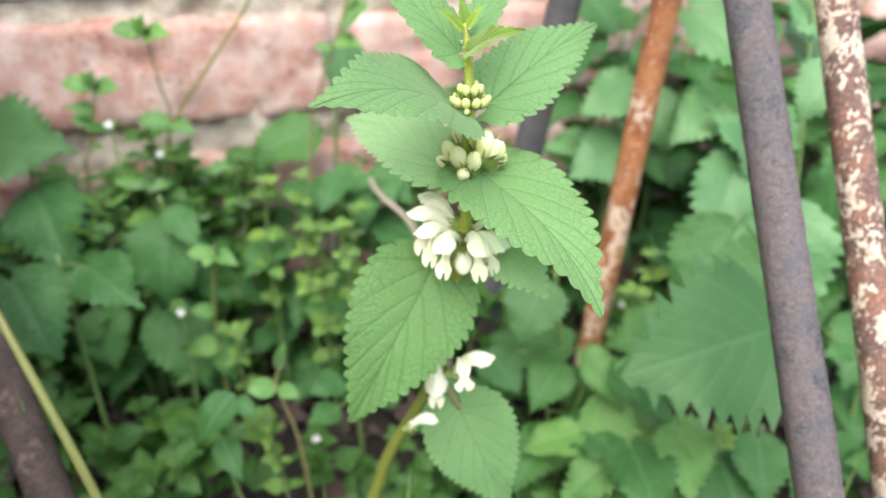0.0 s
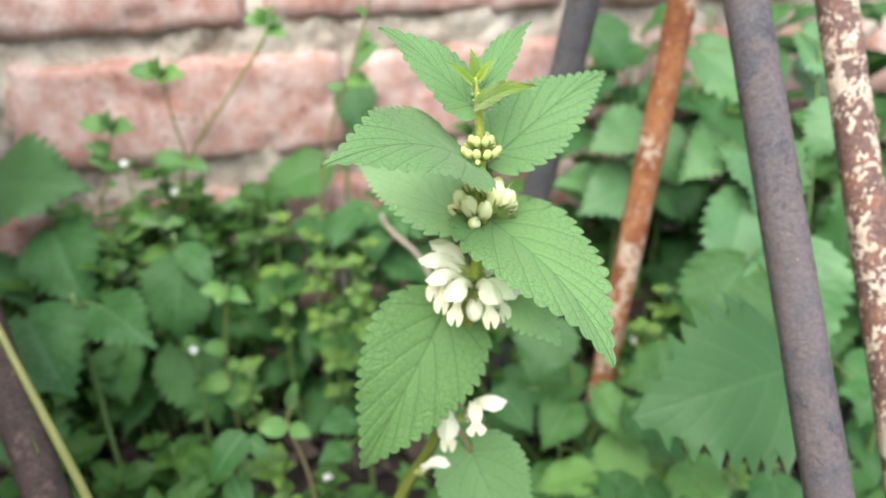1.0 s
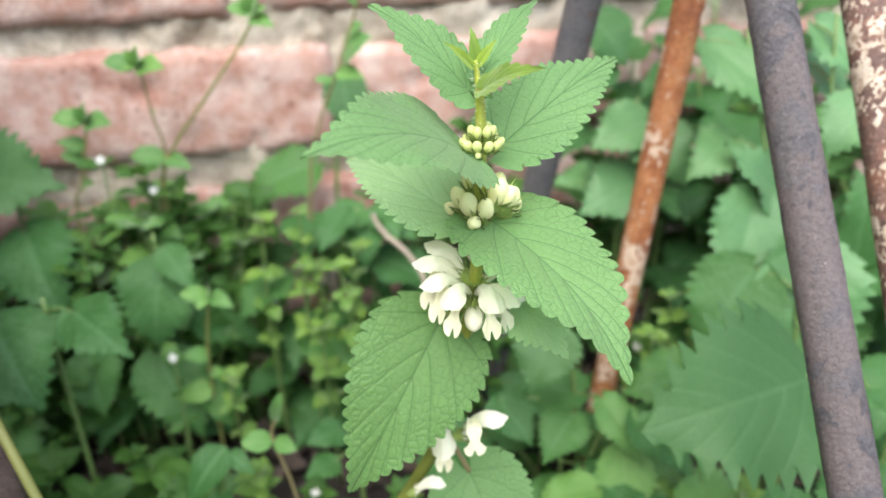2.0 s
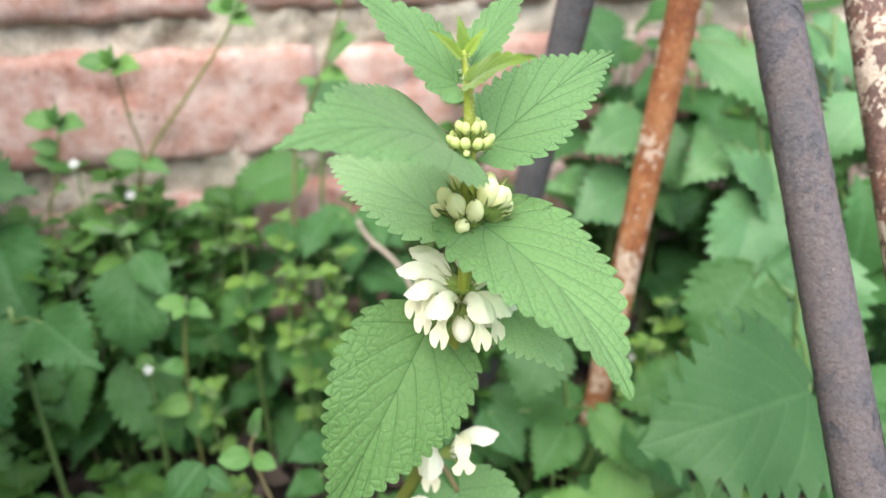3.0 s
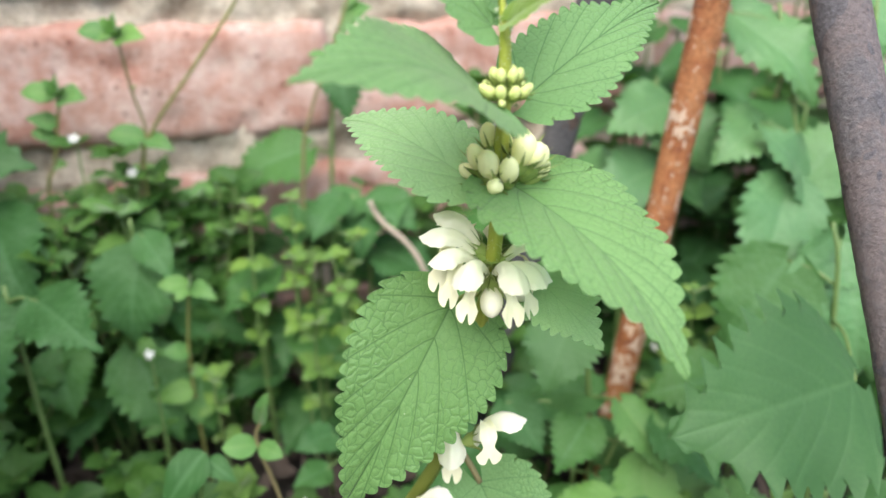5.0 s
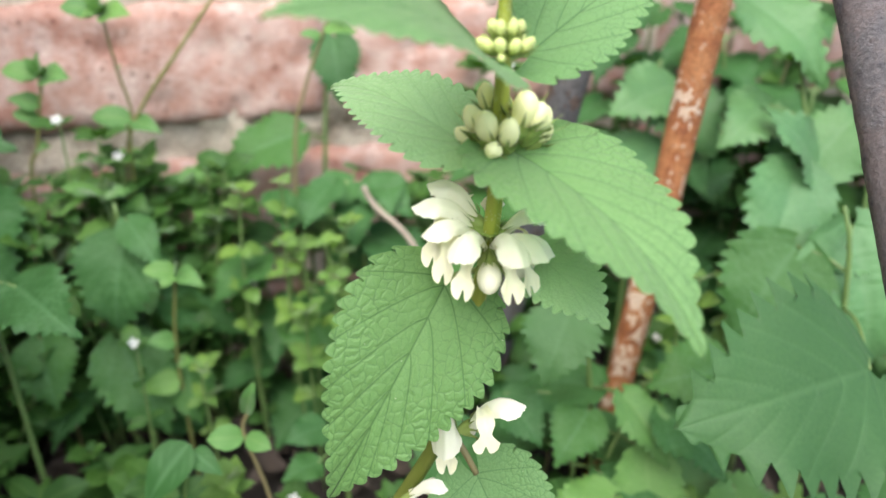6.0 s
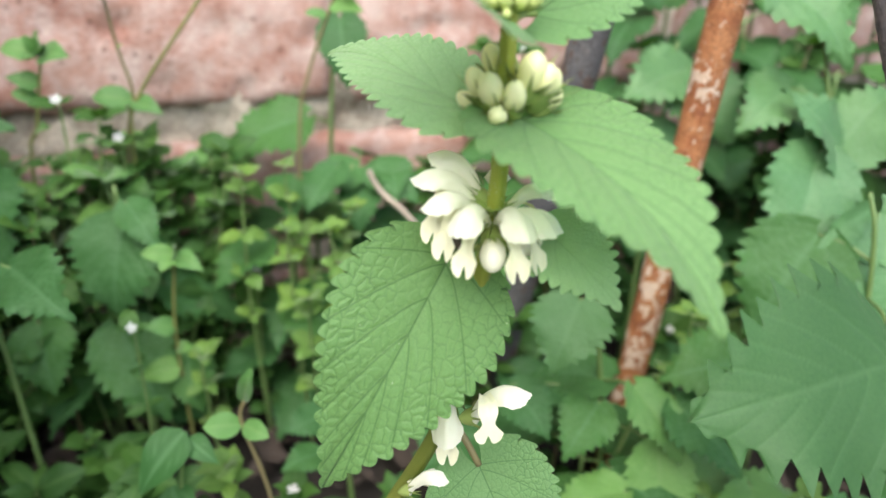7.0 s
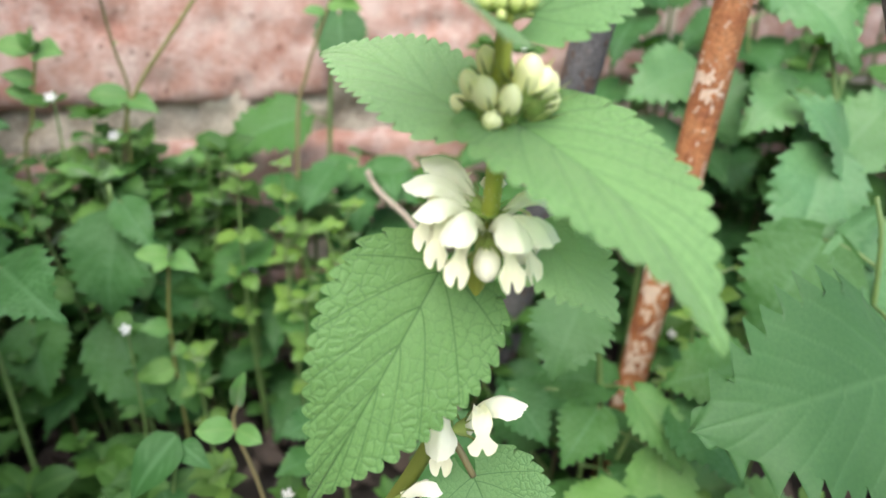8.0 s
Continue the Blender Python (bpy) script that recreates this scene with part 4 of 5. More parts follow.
R1 = Weed([(0.196, 0.345, 0.01), (0.192, 0.340, 0.10), (0.184, 0.345, 0.19), (0.180, 0.352, 0.215)])
R1.leaf((0.166, 0.283, 0.175), (0.0893, 0.258, 0.164), 0.94, (-0.1, -0.8, 0.55), M_BROAD, BIG_NETTLE)
R1.leaf((0.136, 0.335, 0.139), (0.098, 0.330, 0.131), 0.95)
R1.leaf((0.167, 0.360, 0.192), (0.138, 0.345, 0.147), 0.90)
R1.leaf((0.190, 0.360, 0.203), (0.204, 0.345, 0.135), 0.78, (-0.15, -0.8, 0.6), M_TOP_LIT)
R2 = Weed([(0.182, 0.412, 0.01), (0.183, 0.412, 0.12), (0.186, 0.410, 0.22), (0.168, 0.428, 0.305)])
R2.leaf((0.176, 0.395, 0.220), (0.157, 0.375, 0.166), 0.74, (0.1, -0.75, 0.6), M_TOP_LIT)
R2.leaf((0.146, 0.430, 0.299), (0.188, 0.410, 0.254), 0.60, material=M_TOP_LIT)
R2.leaf((0.192, 0.400, 0.212), (0.154, 0.400, 0.248), 0.65, material=M_TOP_LIT)
R2.leaf((0.183, 0.400, 0.216), (0.217, 0.420, 0.246), 0.80, material=M_TOP_LIT)
R2.leaf((0.185, 0.410, 0.211), (0.166, 0.430, 0.243), 0.70, material=M_TOP_LIT)
R2.leaf((0.167, 0.420, 0.245), (0.137, 0.400, 0.226), 0.80, (0.1, -0.7, 0.7), M_TOP_LIT)
R3 = Weed([(0.112, 0.462, 0.01), (0.113, 0.460, 0.12), (0.115, 0.456, 0.20), (0.118, 0.454, 0.262)])
R3.leaf((0.124, 0.450, 0.249), (0.087, 0.430, 0.235), 0.85, (0.1, -0.7, 0.7), M_TOP_LIT)
R3.leaf((0.121, 0.440, 0.213), (0.081, 0.420, 0.197), 0.90, (0.05, -0.75, 0.65), M_TOP_LIT)
R3.leaf((0.103, 0.460, 0.205), (0.066, 0.440, 0.211), 0.65, (0.0, -0.7, 0.7), M_TOP_LIT)
R3.leaf((0.122, 0.450, 0.246), (0.147, 0.430, 0.213), 0.90, (-0.1, -0.7, 0.7), M_TOP_LIT)
R3.leaf((0.128, 0.440, 0.213), (0.142, 0.420, 0.195), 0.85)
R4 = Weed([(0.082, 0.348, 0.01), (0.080, 0.345, 0.08), (0.074, 0.342, 0.13), (0.068, 0.340, 0.175)])
R4.leaf((0.061, 0.335, 0.168), (0.049, 0.315, 0.141), 1.0, material=M_BROAD)
R4.leaf((0.073, 0.330, 0.118), (0.056, 0.310, 0.100), 0.85)
R4.leaf((0.088, 0.330, 0.128), (0.107, 0.310, 0.101), 0.60, material=M_SPRIG)
R4.leaf((0.100, 0.320, 0.103), (0.100, 0.295, 0.062), 0.65, material=M_SPRIG)
R4.leaf((0.033, 0.340, 0.119), (0.051, 0.320, 0.103), 0.85)
R5 = Weed([(0.214, 0.395, 0.01), (0.214, 0.392, 0.10), (0.212, 0.392, 0.20), (0.206, 0.41, 0.315)])
R5.leaf((0.205, 0.360, 0.280), (0.185, 0.350, 0.254), 0.90, material=M_TOP_LIT)
R5.leaf((0.200, 0.420, 0.308), (0.228, 0.410, 0.275), 0.75, material=M_TOP_LIT)
R5.leaf((0.204, 0.430, 0.286), (0.236, 0.430, 0.260), 0.80, material=M_TOP_LIT)
R5.leaf((0.197, 0.370, 0.188), (0.167, 0.350, 0.182), 0.90, material=M_TOP_LIT)
R5.leaf((0.239, 0.400, 0.174), (0.234, 0.410, 0.232), 0.70)
R5.leaf((0.232, 0.330, 0.131), (0.209, 0.320, 0.134), 0.50)
R6 = Weed([(0.098, 0.525, 0.01), (0.096, 0.525, 0.15), (0.094, 0.523, 0.30)])
R6.leaf((0.096, 0.520, 0.303), (0.118, 0.500, 0.272), 0.98)
R6.leaf((0.093, 0.520, 0.262), (0.066, 0.505, 0.245), 0.85)
R7 = Weed([(0.190, 0.318, 0.01), (0.188, 0.316, 0.06), (0.186, 0.314, 0.092)])
R7.leaf((0.183, 0.310, 0.086), (0.179, 0.280, 0.064), 0.85)


def wild_nettle(rng, x, y, height, material=None):
    w = Weed([(x, y, 0.008), (x + rng.uniform(-0.01, 0.01), y + rng.uniform(-0.01, 0.01), height * 0.5), (x + rng.uniform(-0.015, 0.015), y + rng.uniform(-0.012, 0.008), height)])
    levels = max(2, int(height / 0.035))
    turn = rng.uniform(0, 360)
    for k in range(levels):
        z = height * (0.25 + 0.73 * k / max(1, levels - 1))
        p = stem_place(w.points, z)
        size = (0.030 + 0.022 * math.sin(math.pi * (0.25 + 0.6 * k / levels))) * rng.uniform(0.8, 1.15)
        for side in (0, 180):
            a = radians(turn + side + rng.uniform(-15, 15))
            out = Vector((math.cos(a), math.sin(a), 0))
            b = p + out * size * 0.35 + Vector((0, 0, 0.006))
            if 0.486 + 0.36 * (b.x + 0.155) - b.y < size * 1.05 + 0.01 and out.y > 0.2:
                continue
            t = b + out * size * rng.uniform(0.75, 0.95) - Vector((0, 0, size * rng.uniform(0.2, 0.6)))
            w.leaf(b, t, rng.uniform(0.65, 0.9), Vector((0, -0.25, 1)), material)
        turn += 90


rng = random.Random(21)
for x, y, h in ((-0.33, 0.40, 0.17), (-0.30, 0.36, 0.11), (-0.20, 0.42, 0.12), (-0.105, 0.435, 0.15), (-0.065, 0.45, 0.195), (-0.035, 0.462, 0.19), (-0.01, 0.468, 0.17), (-0.09, 0.46, 0.18), (-0.235, 0.42, 0.16), (-0.05, 0.445, 0.11), (0.0, 0.47, 0.13), (0.02, 0.42, 0.12), (0.055, 0.48, 0.19)):
    wild_nettle(rng, x, y, h)
for x, y, h in ((0.15, 0.50, 0.23), (0.125, 0.53, 0.27), (0.105, 0.515, 0.23), (0.225, 0.50, 0.24), (0.25, 0.45, 0.20), (0.28, 0.41, 0.22), (0.27, 0.37, 0.17), (0.31, 0.48, 0.28), (0.34, 0.42, 0.24), (0.215, 0.54, 0.28), (0.29, 0.55, 0.31), (0.165, 0.545, 0.28),
                (0.14, 0.565, 0.28), (0.20, 0.575, 0.31), (0.245, 0.59, 0.34), (0.30, 0.60, 0.34), (0.34, 0.55, 0.33), (0.185, 0.52, 0.27), (0.38, 0.50, 0.31), (0.32, 0.51, 0.31), (0.05, 0.37, 0.07), (0.16, 0.34, 0.07), (0.088, 0.335, 0.12), (0.074, 0.342, 0.085), (0.112, 0.325, 0.085)):
    wild_nettle(rng, x, y, h)

for x, y, h in ((0.104, 0.312, 0.085), (0.126, 0.300, 0.080), (0.142, 0.316, 0.090), (0.085, 0.300, 0.060)):
    wild_nettle(rng, x, y, h, M_SPRIG)

# ---- chickweed ----
CHICK = [leaf_mesh("leaf", 0.66 + 0.05 * i, 0, 0, ROUND if i < 1 else OVATE, 0.02, arch=0.05, droop=0.15, fold=0.2, wave=0.02, quilt=0.002, rows=1, cols=5, seed=50 + i, shell=False) for i in range(3)]


def star_mesh():
    """A small white flower: five deeply split petals joined at the middle."""
    verts, faces = [Vector((0, 0, 0))], []
    for k in range(10):
        a = 2 * math.pi * (k // 2) / 5 + (0.16 if k % 2 else -0.16)
        d, s = Vector((math.cos(a), math.sin(a), 0)), Vector((-math.sin(a), math.cos(a), 0))
        q = len(verts)
        verts += [d * 0.0018 + s * 0.0006 + Vector((0, 0, 0.0006)), d * 0.0034 + Vector((0, 0, 0.0008)), d * 0.0018 - s * 0.0006 + Vector((0, 0, 0.0006))]
        faces += [(0, q, q + 1), (0, q + 1, q + 2)]
    return mesh_of("bloom", verts, faces)


STAR = star_mesh()


def chickweed(rng, points, gap=0.022, size=0.012, bloom=False, red=False, top=4, bare=0.0, material=None):
    if not (bloom or material) and -0.135 < points[0][0] < -0.04 and 0.33 < points[0][1] < 0.455:
        return  # the ground stays bare between the taller plants
    ob = thing("chickweed", points[0], ("lime-green weed with tiny whorled leaves" if material == M_LIME else "slender weed with a rosette of small leaves before brick" if material else "low chickweed with small oval leaves") + (" and a tiny white flower" if bloom else ""), "plant", "chickweeds")
    pts = spline(points, 24)
    link("stem", tube_mesh("stem", points, [0.0015, 0.0011] if material == M_SPRIG else [0.0009, 0.0006], 6, 16), M_STEM_RED if red else M_STEM_PALE, ob)
    length, turn = 0.0, rng.uniform(0, 180)
    for i in range(1, 25):
        length += (pts[i] - pts[i - 1]).length
        if (length < gap or i < bare * 24) and i < 24:
            continue
        length = 0.0
        n = top if i == 24 else 4 if material == M_LIME else 2
        for k in range(n):
            a = radians(turn + 360 * k / n + rng.uniform(-15, 15))
            s = size * rng.uniform(0.6, 1.35) * (0.85 if i == 24 else 1)
            out = Vector((math.cos(a), math.sin(a), rng.uniform(-0.6, 0.5) if i < 24 else rng.uniform(0.0, 0.6))).normalized()
            b = pts[i] + out * 0.0015
            link("leaf", rng.choice(CHICK), material or M_CHICK, ob, leaf_pose(b, b + out * s, Vector((rng.uniform(-0.4, 0.4), rng.uniform(-0.8, 0.1), 0.9)), rng.uniform(0.85, 1.25)))
        turn += 90
    if bloom:
        link("bloom", STAR, M_WHITE, ob, Matrix.Translation(pts[-1] + Vector((0, -0.002, 0.003))) @ pose(0, 0, 0, 50, 0, rng.uniform(0, 70)), "tiny white flower")


def sprig(points, leaves, label, red=False):
    """A slender weed before the wall: a bent stem and single leaves, each with its height on the stem, the way it points and its size."""
    ob = thing("weed", points[0], label, "plant", "weeds before the brick")
    link("stem", tube_mesh("stem", points, [0.0011, 0.0008], 7, 24), M_STEM_RED if red else M_STALK, ob)
    pts = spline(points, 60)
    for k, (part, dx, dy, dz, size, ratio) in enumerate(leaves):
        b = pts[int(part * 60)]
        way = Vector((dx, dy, dz)).normalized()
        link("leaf", CHICK[k % 3], M_SPRIG, ob, leaf_pose(b, b + way * size, Vector((0.25 * math.sin(k * 2.1), -0.75, 0.65)), ratio))
    return ob


TUFT = ((1.0, -1, -0.3, 0.15, 0.019, 1.0), (1.0, 1, -0.3, -0.05, 0.019, 1.1), (1.0, 0.2, -0.2, 1, 0.013, 0.9), (1.0, -0.35, -0.5, 0.8, 0.012, 0.9), (1.0, 0.5, -0.7, 0.3, 0.013, 0.9), (1.0, -0.5, -0.8, -0.2, 0.012, 0.9))
sprig([(-0.187, 0.420, 0.01), (-0.180, 0.425, 0.191), (-0.172, 0.428, 0.231), (-0.174, 0.424, 0.259), (-0.175, 0.420, 0.288)],
      ((0.50, -1, -0.3, 0.12, 0.021, 1.0), (0.50, 1, -0.3, -0.35, 0.020, 0.8), (0.76, 1, -0.2, 0.5, 0.004, 0.8)) + TUFT, "slender reddish weed with a small leaf tuft before brick", True)
sprig([(-0.186, 0.422, 0.01), (-0.176, 0.426, 0.205), (-0.169, 0.428, 0.233), (-0.141, 0.430, 0.269), (-0.115, 0.435, 0.303), (-0.110, 0.435, 0.315)],
      ((1.0, -1, -0.4, 0.25, 0.014, 1.0), (0.95, 1, -0.4, -0.35, 0.017, 0.9), (1.0, 0.5, -0.3, 0.7, 0.014, 1.0), (1.0, -0.4, -0.4, 0.9, 0.012, 1.0), (1.0, 0.9, -0.5, 0.25, 0.013, 1.0)), "tall leaning weed with a leafy tip before brick")
sprig([(-0.095, 0.440, 0.01), (-0.088, 0.444, 0.20), (-0.080, 0.445, 0.243), (-0.065, 0.445, 0.280), (-0.053, 0.445, 0.311), (-0.047, 0.445, 0.332)],
      ((0.58, -1, -0.3, 0.1, 0.012, 0.8), (0.60, 1, -0.4, -0.2, 0.020, 0.9), (0.68, 0.9, -0.4, 0.45, 0.024, 1.2), (0.74, 0.9, -0.4, 0.6, 0.012, 1.1), (0.88, -0.8, -0.4, 0.5, 0.009, 0.9), (0.97, 0.8, -0.4, 0.4, 0.011, 0.9), (1.0, 0, -0.4, 1, 0.010, 0.9)), "tall thin reddish weed with oval leaves before brick", True)
sprig([(-0.238, 0.412, 0.01), (-0.230, 0.415, 0.187), (-0.221, 0.415, 0.219), (-0.210, 0.415, 0.257)],
      ((0.80, -1, -0.3, 0.3, 0.013, 1.0), (0.66, 1, -0.4, 0.2, 0.012, 0.9), (0.88, -1, -0.3, 0.25, 0.016, 0.9)) + TUFT, "slender weed with a flat leaf tuft before brick")
sprig([(-0.139, 0.368, 0.01), (-0.139, 0.365, 0.113), (-0.132, 0.360, 0.160), (-0.129, 0.360, 0.172)],
      ((1.0, -1, -0.4, 0.15, 0.016, 0.9), (1.0, 1, -0.4, -0.35, 0.018, 0.8), (1.0, 0.3, -0.5, 0.5, 0.012, 1.0), (1.0, -0.3, -0.7, -0.3, 0.012, 1.0), (0.30, -1, -0.4, -0.2, 0.022, 0.9), (0.42, -0.8, -0.5, 0.2, 0.016, 0.9), (0.36, 0.9, -0.5, 0.3, 0.013, 0.9)), "upright weed with a folded pale leaf tuft")
rng = random.Random(8)
chickweed(rng, [(-0.205, 0.408, 0.02), (-0.205, 0.409, 0.12), (-0.203, 0.410, 0.232)], 0.03, 0.012, bloom=True)
chickweed(rng, [(-0.182, 0.418, 0.02), (-0.181, 0.419, 0.12), (-0.179, 0.420, 0.210)], 0.03, 0.012, bloom=True)
chickweed(rng, [(-0.140, 0.44, 0.02), (-0.138, 0.437, 0.10), (-0.137, 0.435, 0.200)], 0.025, 0.011, bloom=True)
chickweed(rng, [(-0.118, 0.42, 0.02), (-0.121, 0.42, 0.092), (-0.122, 0.438, 0.188)], 0.022, 0.010)
chickweed(rng, [(-0.112, 0.415, 0.02), (-0.113, 0.416, 0.08), (-0.111, 0.417, 0.135)], 0.022, 0.011, bloom=True)
chickweed(rng, [(-0.055, 0.40, 0.02), (-0.059, 0.40, 0.12), (-0.075, 0.41, 0.15), (-0.089, 0.42, 0.18)], 0.015, 0.008, top=6)
chickweed(rng, [(-0.155, 0.345, 0.02), (-0.150, 0.345, 0.08), (-0.149, 0.345, 0.137)], 0.022, 0.011, bloom=True)
chickweed(rng, [(-0.080, 0.33, 0.02), (-0.075, 0.32, 0.05), (-0.066, 0.31, 0.075)], 0.018, 0.012, bloom=True)
for k in range(112):
    x = rng.uniform(-0.36, 0.08) if k % 4 else rng.uniform(0.05, 0.34)
    back = 0.486 + 0.36 * (x + 0.155) - 0.02
    if k < 68:
        y = back - rng.uniform(0.0, 0.075)
        h = rng.uniform(0.11, 0.225) if x < 0.05 else rng.uniform(0.14, 0.26)
    else:
        y = rng.uniform(0.335 if x < -0.05 else 0.29, min(back, 0.50))
        h = float(np.interp(y, (0.27, 0.34, 0.40, 0.46), (0.04, 0.07, 0.13, 0.19))) * rng.uniform(0.5, 1.1)
    if -0.155 < x < -0.03 and rng.random() < 0.6 or x < -0.02 and k >= 68:
        continue
    if x < -0.235:
        h *= 0.72
    elif -0.065 < x < 0.015:
        h *= 0.8
    elif -0.16 < x <= -0.065:
        h *= 0.9
    lean = Vector((rng.uniform(-0.05, 0.05), rng.uniform(-0.012, 0.005), 0))
    chickweed(rng, [(x, y, 0.008), Vector((x, y, h * 0.5)) + lean * 0.4, Vector((x, y, h)) + lean], rng.uniform(0.015, 0.027), rng.uniform(0.011, 0.021), bloom=rng.random() < 0.05, red=rng.random() < 0.3, top=5, bare=0.45)

# the lime-green weeds between the nettle leaves
for pts in ([(-0.110, 0.409, 0.010), (-0.112, 0.405, 0.116), (-0.111, 0.405, 0.171), (-0.109, 0.405, 0.199)],
            [(-0.075, 0.414, 0.010), (-0.077, 0.410, 0.138), (-0.086, 0.410, 0.175), (-0.088, 0.410, 0.202)],
            [(-0.055, 0.394, 0.010), (-0.057, 0.390, 0.141), (-0.061, 0.390, 0.174)],
            [(-0.083, 0.404, 0.010), (-0.085, 0.400, 0.107), (-0.086, 0.400, 0.143), (-0.086, 0.400, 0.171)],
            [(-0.070, 0.384, 0.010), (-0.072, 0.380, 0.116), (-0.071, 0.380, 0.141)],
            [(-0.123, 0.364, 0.010), (-0.125, 0.360, 0.098), (-0.124, 0.360, 0.115)],
            [(-0.054, 0.404, 0.010), (-0.056, 0.400, 0.151), (-0.051, 0.400, 0.182)]):
    chickweed(rng, pts, 0.022, rng.uniform(0.009, 0.012), top=6, bare=0.3, material=M_LIME)
for pts in ([(0.125, 0.365, 0.02), (0.122, 0.365, 0.09), (0.118, 0.36, 0.15)], [(0.135, 0.375, 0.02), (0.133, 0.372, 0.10), (0.128, 0.368, 0.17)],
            [(0.115, 0.35, 0.02), (0.112, 0.35, 0.08), (0.108, 0.345, 0.125)], [(0.16, 0.40, 0.02), (0.157, 0.395, 0.10), (0.152, 0.39, 0.155)], [(-0.085, 0.30, 0.01), (-0.085, 0.30, 0.05), (-0.092, 0.298, 0.10)],
            [(0.12, 0.31, 0.01), (0.12, 0.308, 0.05), (0.118, 0.305, 0.085)], [(0.14, 0.30, 0.01), (0.138, 0.30, 0.05), (0.142, 0.295, 0.09)], [(0.155, 0.31, 0.01), (0.155, 0.308, 0.06), (0.158, 0.30, 0.095)]):
    chickweed(rng, pts, 0.018, rng.uniform(0.008, 0.012), top=6, bare=0.2, material=M_LIME)

for k in range(26):
    x, y, h = rng.uniform(-0.045, 0.09), rng.uniform(0.27, 0.345), rng.uniform(0.03, 0.075)
    chickweed(rng, [(x, y, 0.008), (x + rng.uniform(-0.02, 0.02), y, h * 0.5), (x + rng.uniform(-0.03, 0.03), y - 0.01, h)], rng.uniform(0.010, 0.016), rng.uniform(0.011, 0.018), top=5, bare=0.2)

for k in range(20):
    x, y, h = rng.uniform(-0.27, -0.13), rng.uniform(0.25, 0.36), rng.uniform(0.03, 0.085)
    chickweed(rng, [(x, y, 0.008), (x + rng.uniform(-0.02, 0.02), y, h * 0.5), (x + rng.uniform(-0.03, 0.03), y - 0.01, h)], rng.uniform(0.012, 0.02), rng.uniform(0.013, 0.022), top=5, bare=0.25)

for k in range(44):
    x = rng.uniform(-0.36, 0.06)
    y, h = 0.486 + 0.36 * (x + 0.155) - rng.uniform(0.012, 0.045), rng.uniform(0.07, 0.185)
    if -0.135 < x < -0.04 and rng.random() < 0.6:
        continue
    chickweed(rng, [(x, y, 0.008), (x + rng.uniform(-0.015, 0.015), y - 0.006, h * 0.5), (x + rng.uniform(-0.03, 0.03), y - 0.012, h)], rng.uniform(0.014, 0.022), rng.uniform(0.015, 0.024), red=rng.random() < 0.3, top=5, bare=0.15)

for k in range(24):
    x = rng.uniform(-0.33, -0.07)
    if -0.155 < x and rng.random() < 0.5 or x < -0.235:
        continue
    y, h = 0.486 + 0.36 * (x + 0.155) - rng.uniform(0.025, 0.06), rng.uniform(0.150, 0.193)
    chickweed(rng, [(x, y, 0.008), (x + rng.uniform(-0.015, 0.015), y - 0.006, h * 0.5), (x + rng.uniform(-0.03, 0.03), y - 0.012, h)], rng.uniform(0.013, 0.02), rng.uniform(0.013, 0.022), red=rng.random() < 0.3, top=5, bare=0.55, material=M_SPRIG if k % 3 else None)

for k in range(16):
    x = rng.uniform(-0.235, -0.14)
    y, h = 0.486 + 0.36 * (x + 0.155) - rng.uniform(0.02, 0.04), rng.uniform(0.160, 0.197)
    chickweed(rng, [(x, y, 0.008), (x + rng.uniform(-0.01, 0.01), y - 0.003, h * 0.5), (x + rng.uniform(-0.02, 0.02), y - 0.006, h)], rng.uniform(0.012, 0.018), rng.uniform(0.015, 0.023), red=rng.random() < 0.3, top=6, bare=0.6, material=M_SPRIG if k % 3 else None)

# a broad-leaved seedling and a sprout with one opposite pair of leaves
sprout = thing("sprout", (-0.066, 0.292, 0.01), "small weed sprout with one pair of oval leaves", "plant")
link("stem", tube_mesh("stem", [(-0.066, 0.292, 0.008), (-0.070, 0.290, 0.09), (-0.0785, 0.290, 0.129), (-0.076, 0.290, 0.141)], [0.0011, 0.0007], 8, 14), M_STEM_RED, sprout)
for b, t, ratio in (((-0.0785, 0.2895, 0.129), (-0.0925, 0.284, 0.131), 1.1), ((-0.0775, 0.2895, 0.129), (-0.0655, 0.284, 0.1275), 1.0), ((-0.0765, 0.290, 0.140), (-0.0705, 0.288, 0.158), 0.55), ((-0.077, 0.291, 0.140), (-0.073, 0.292, 0.155), 0.5)):
    link("leaf", CHICK[0], M_SPRIG, sprout, leaf_pose(b, t, (0.1, -0.7, 0.7), ratio))

seedling = thing("seedling", (-0.098, 0.290, 0.01), "young weed with a broad smooth oval leaf", "plant")
link("stem", tube_mesh("stem", [(-0.098, 0.290, 0.008), (-0.110, 0.288, 0.07), (-0.102, 0.286, 0.126)], [0.0012, 0.0009], 8, 12), M_STEM_PALE, seedling)
for b, t in (((-0.101, 0.285, 0.128), (-0.117, 0.272, 0.105)), ((-0.100, 0.285, 0.124), (-0.086, 0.280, 0.116)), ((-0.112, 0.287, 0.096), (-0.098, 0.272, 0.080))):
    link("leaf", CHICK[2], M_NETTLE, seedling, leaf_pose(b, t, (0.1, -0.6, 0.8), 0.8))

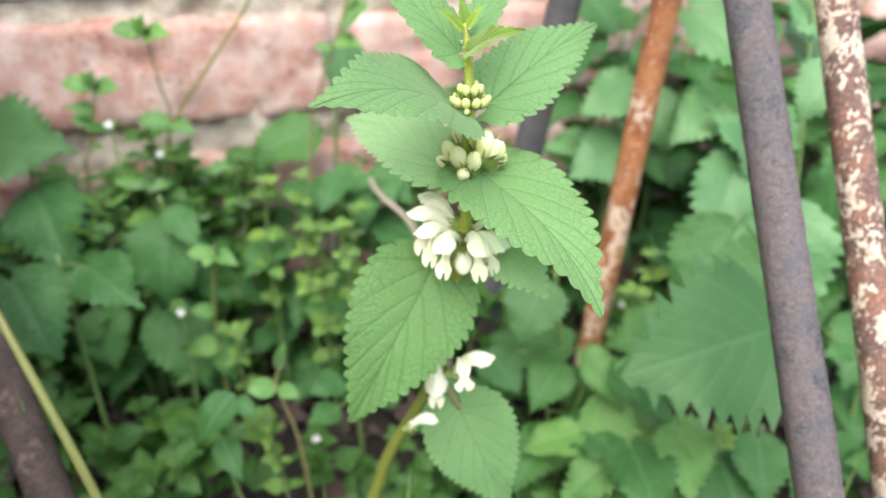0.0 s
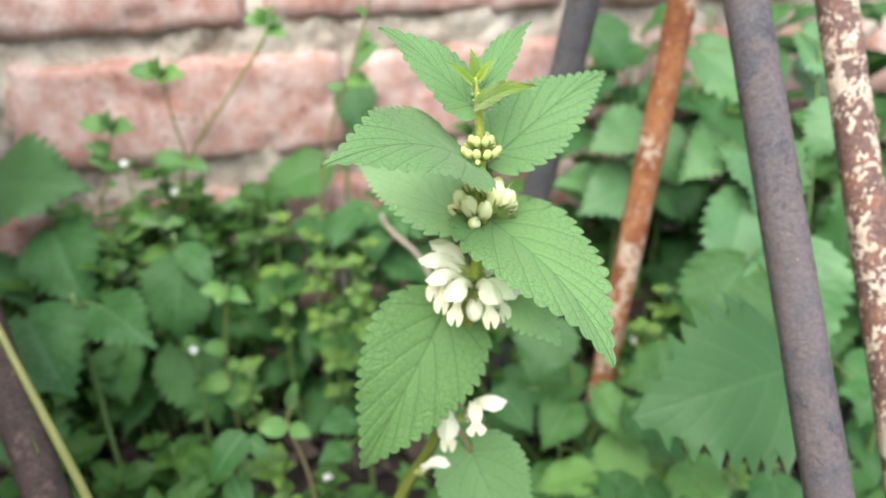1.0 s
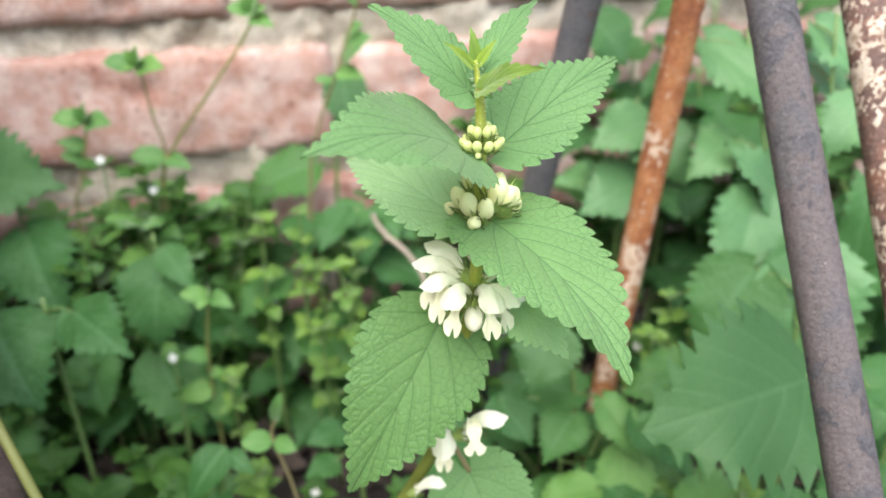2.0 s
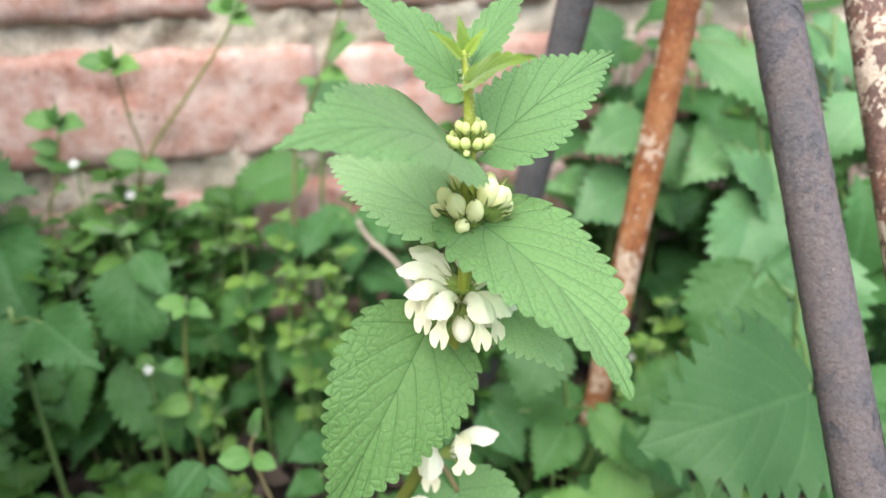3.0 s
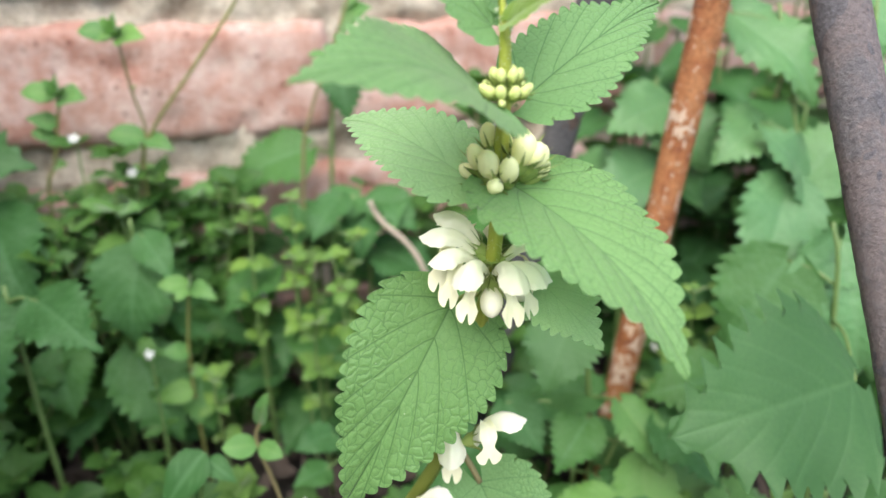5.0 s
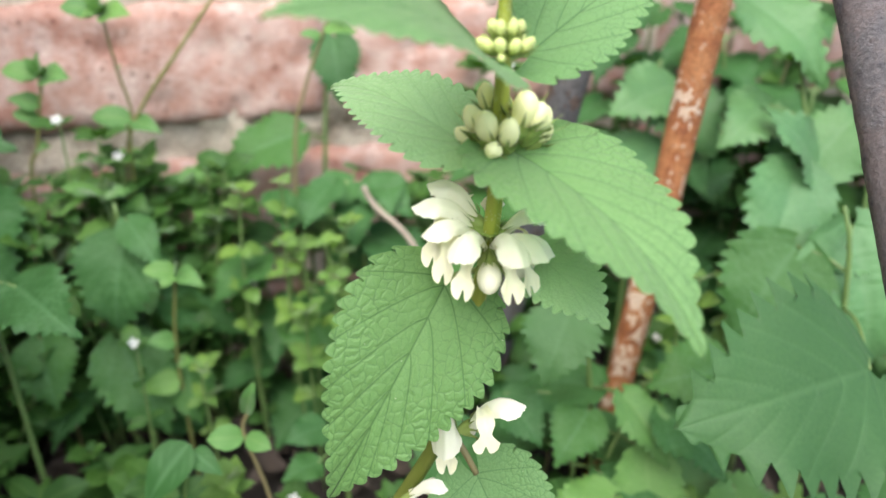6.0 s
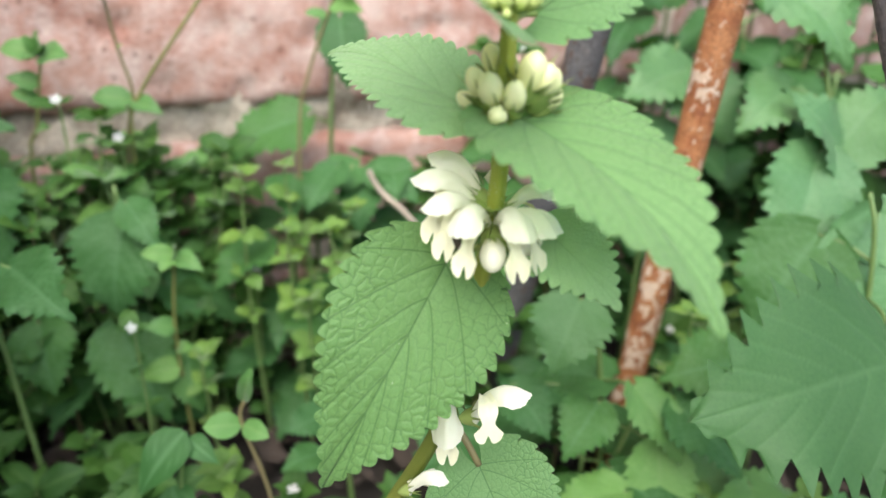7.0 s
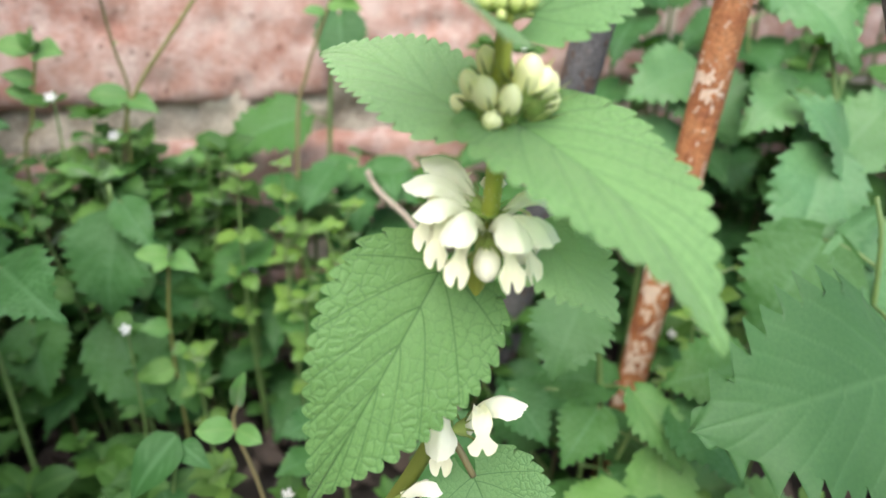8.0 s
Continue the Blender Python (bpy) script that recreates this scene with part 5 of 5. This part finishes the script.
# ---- stalks, grass and litter ----
tagged(link("dry_twig", tube_mesh("dry_twig", [(-0.0445, 0.420, 0.1975), (-0.038, 0.417, 0.187), (-0.014, 0.405, 0.165), (0.004, 0.398, 0.10), (0.01, 0.395, 0.01)], [0.0015, 0.0019], 8, 30, 0, 0.0003, 3), M_TWIG, None), "thin grey dead twig leaning among the weeds", "twig")
tagged(link("grass_stalk", tube_mesh("grass_stalk", [(-0.20, 0.25, 0.275), (-0.16, 0.22, 0.215), (-0.127, 0.20, 0.139), (-0.10, 0.19, 0.01)], [0.0012, 0.0019, 0.0022], 8, 30), M_STALK, None), "yellow-green bare grass stalk leaning over the iron bar", "grass")


def grass_blade(foot, tip, width, bend):
    foot, tip = Vector(foot), Vector(tip)
    pts = spline([foot, foot.lerp(tip, 0.5) + Vector((bend, 0, 0)), tip], 16)
    verts, faces, attr = [], [], []
    side = (tip - foot).cross(Vector((0, -0.8, 0.5))).normalized()
    for i, p in enumerate(pts):
        w = width / 2 * (1 - (i / 16) ** 1.6)
        verts += [p - side * w, p + Vector((0, 0.0006, -0.0002)), p + side * w]
        attr += [0, 1, 0]
    for i in range(16):
        for j in range(2):
            a = i * 3 + j
            faces.append((a, a + 1, a + 4, a + 3))
    tagged(link("grass", mesh_of("grass_blade", verts, faces, True, attr), M_GRASS, None), "narrow pointed green grass blade growing from soil", "grass", "grass blades")


grass_blade((-0.150, 0.20, 0.01), (-0.171, 0.23, 0.170), 0.0065, 0.004)
grass_blade((-0.055, 0.245, 0.01), (-0.048, 0.25, 0.105), 0.004, 0.003)
grass_blade((-0.012, 0.232, 0.01), (-0.004, 0.24, 0.125), 0.005, 0.0)
grass_blade((0.205, 0.25, 0.01), (0.215, 0.27, 0.12), 0.004, -0.006)
grass_blade((0.12, 0.27, 0.01), (0.115, 0.26, 0.085), 0.0035, 0.006)


def litter():
    """Dead leaf scraps and bits of stalk lying on the soil."""
    rng = random.Random(3)
    verts, faces = [], []
    for k in range(900):
        x, y = rng.uniform(-0.4, 0.4), rng.uniform(0.12, 0.5)
        s = rng.uniform(0.004, 0.012)
        w = s * rng.choice((0.12, 0.2, 0.6, 0.8))
        m = pose(x, y, 0.022 + rng.uniform(0, 0.012), rng.uniform(-35, 35), rng.uniform(-35, 35), rng.uniform(0, 360))
        q = len(verts)
        curl = rng.uniform(0.1, 0.4) * s
        for u, f in ((-1, 0.15), (-0.5, 0.8), (0, 1), (0.5, 0.75), (1, 0.1)):
            for v in (-1, 0, 1):
                verts.append(m @ Vector((u * s, v * f * w, curl * (u * u) + 0.3 * w * v * v)))
        for i in range(4):
            for j in range(2):
                a = q + i * 3 + j
                faces.append((a, a + 1, a + 4, a + 3))
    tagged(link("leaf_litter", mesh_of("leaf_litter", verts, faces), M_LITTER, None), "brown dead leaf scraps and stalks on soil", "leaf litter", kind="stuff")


litter()
lay_bricks()
far_bricks()
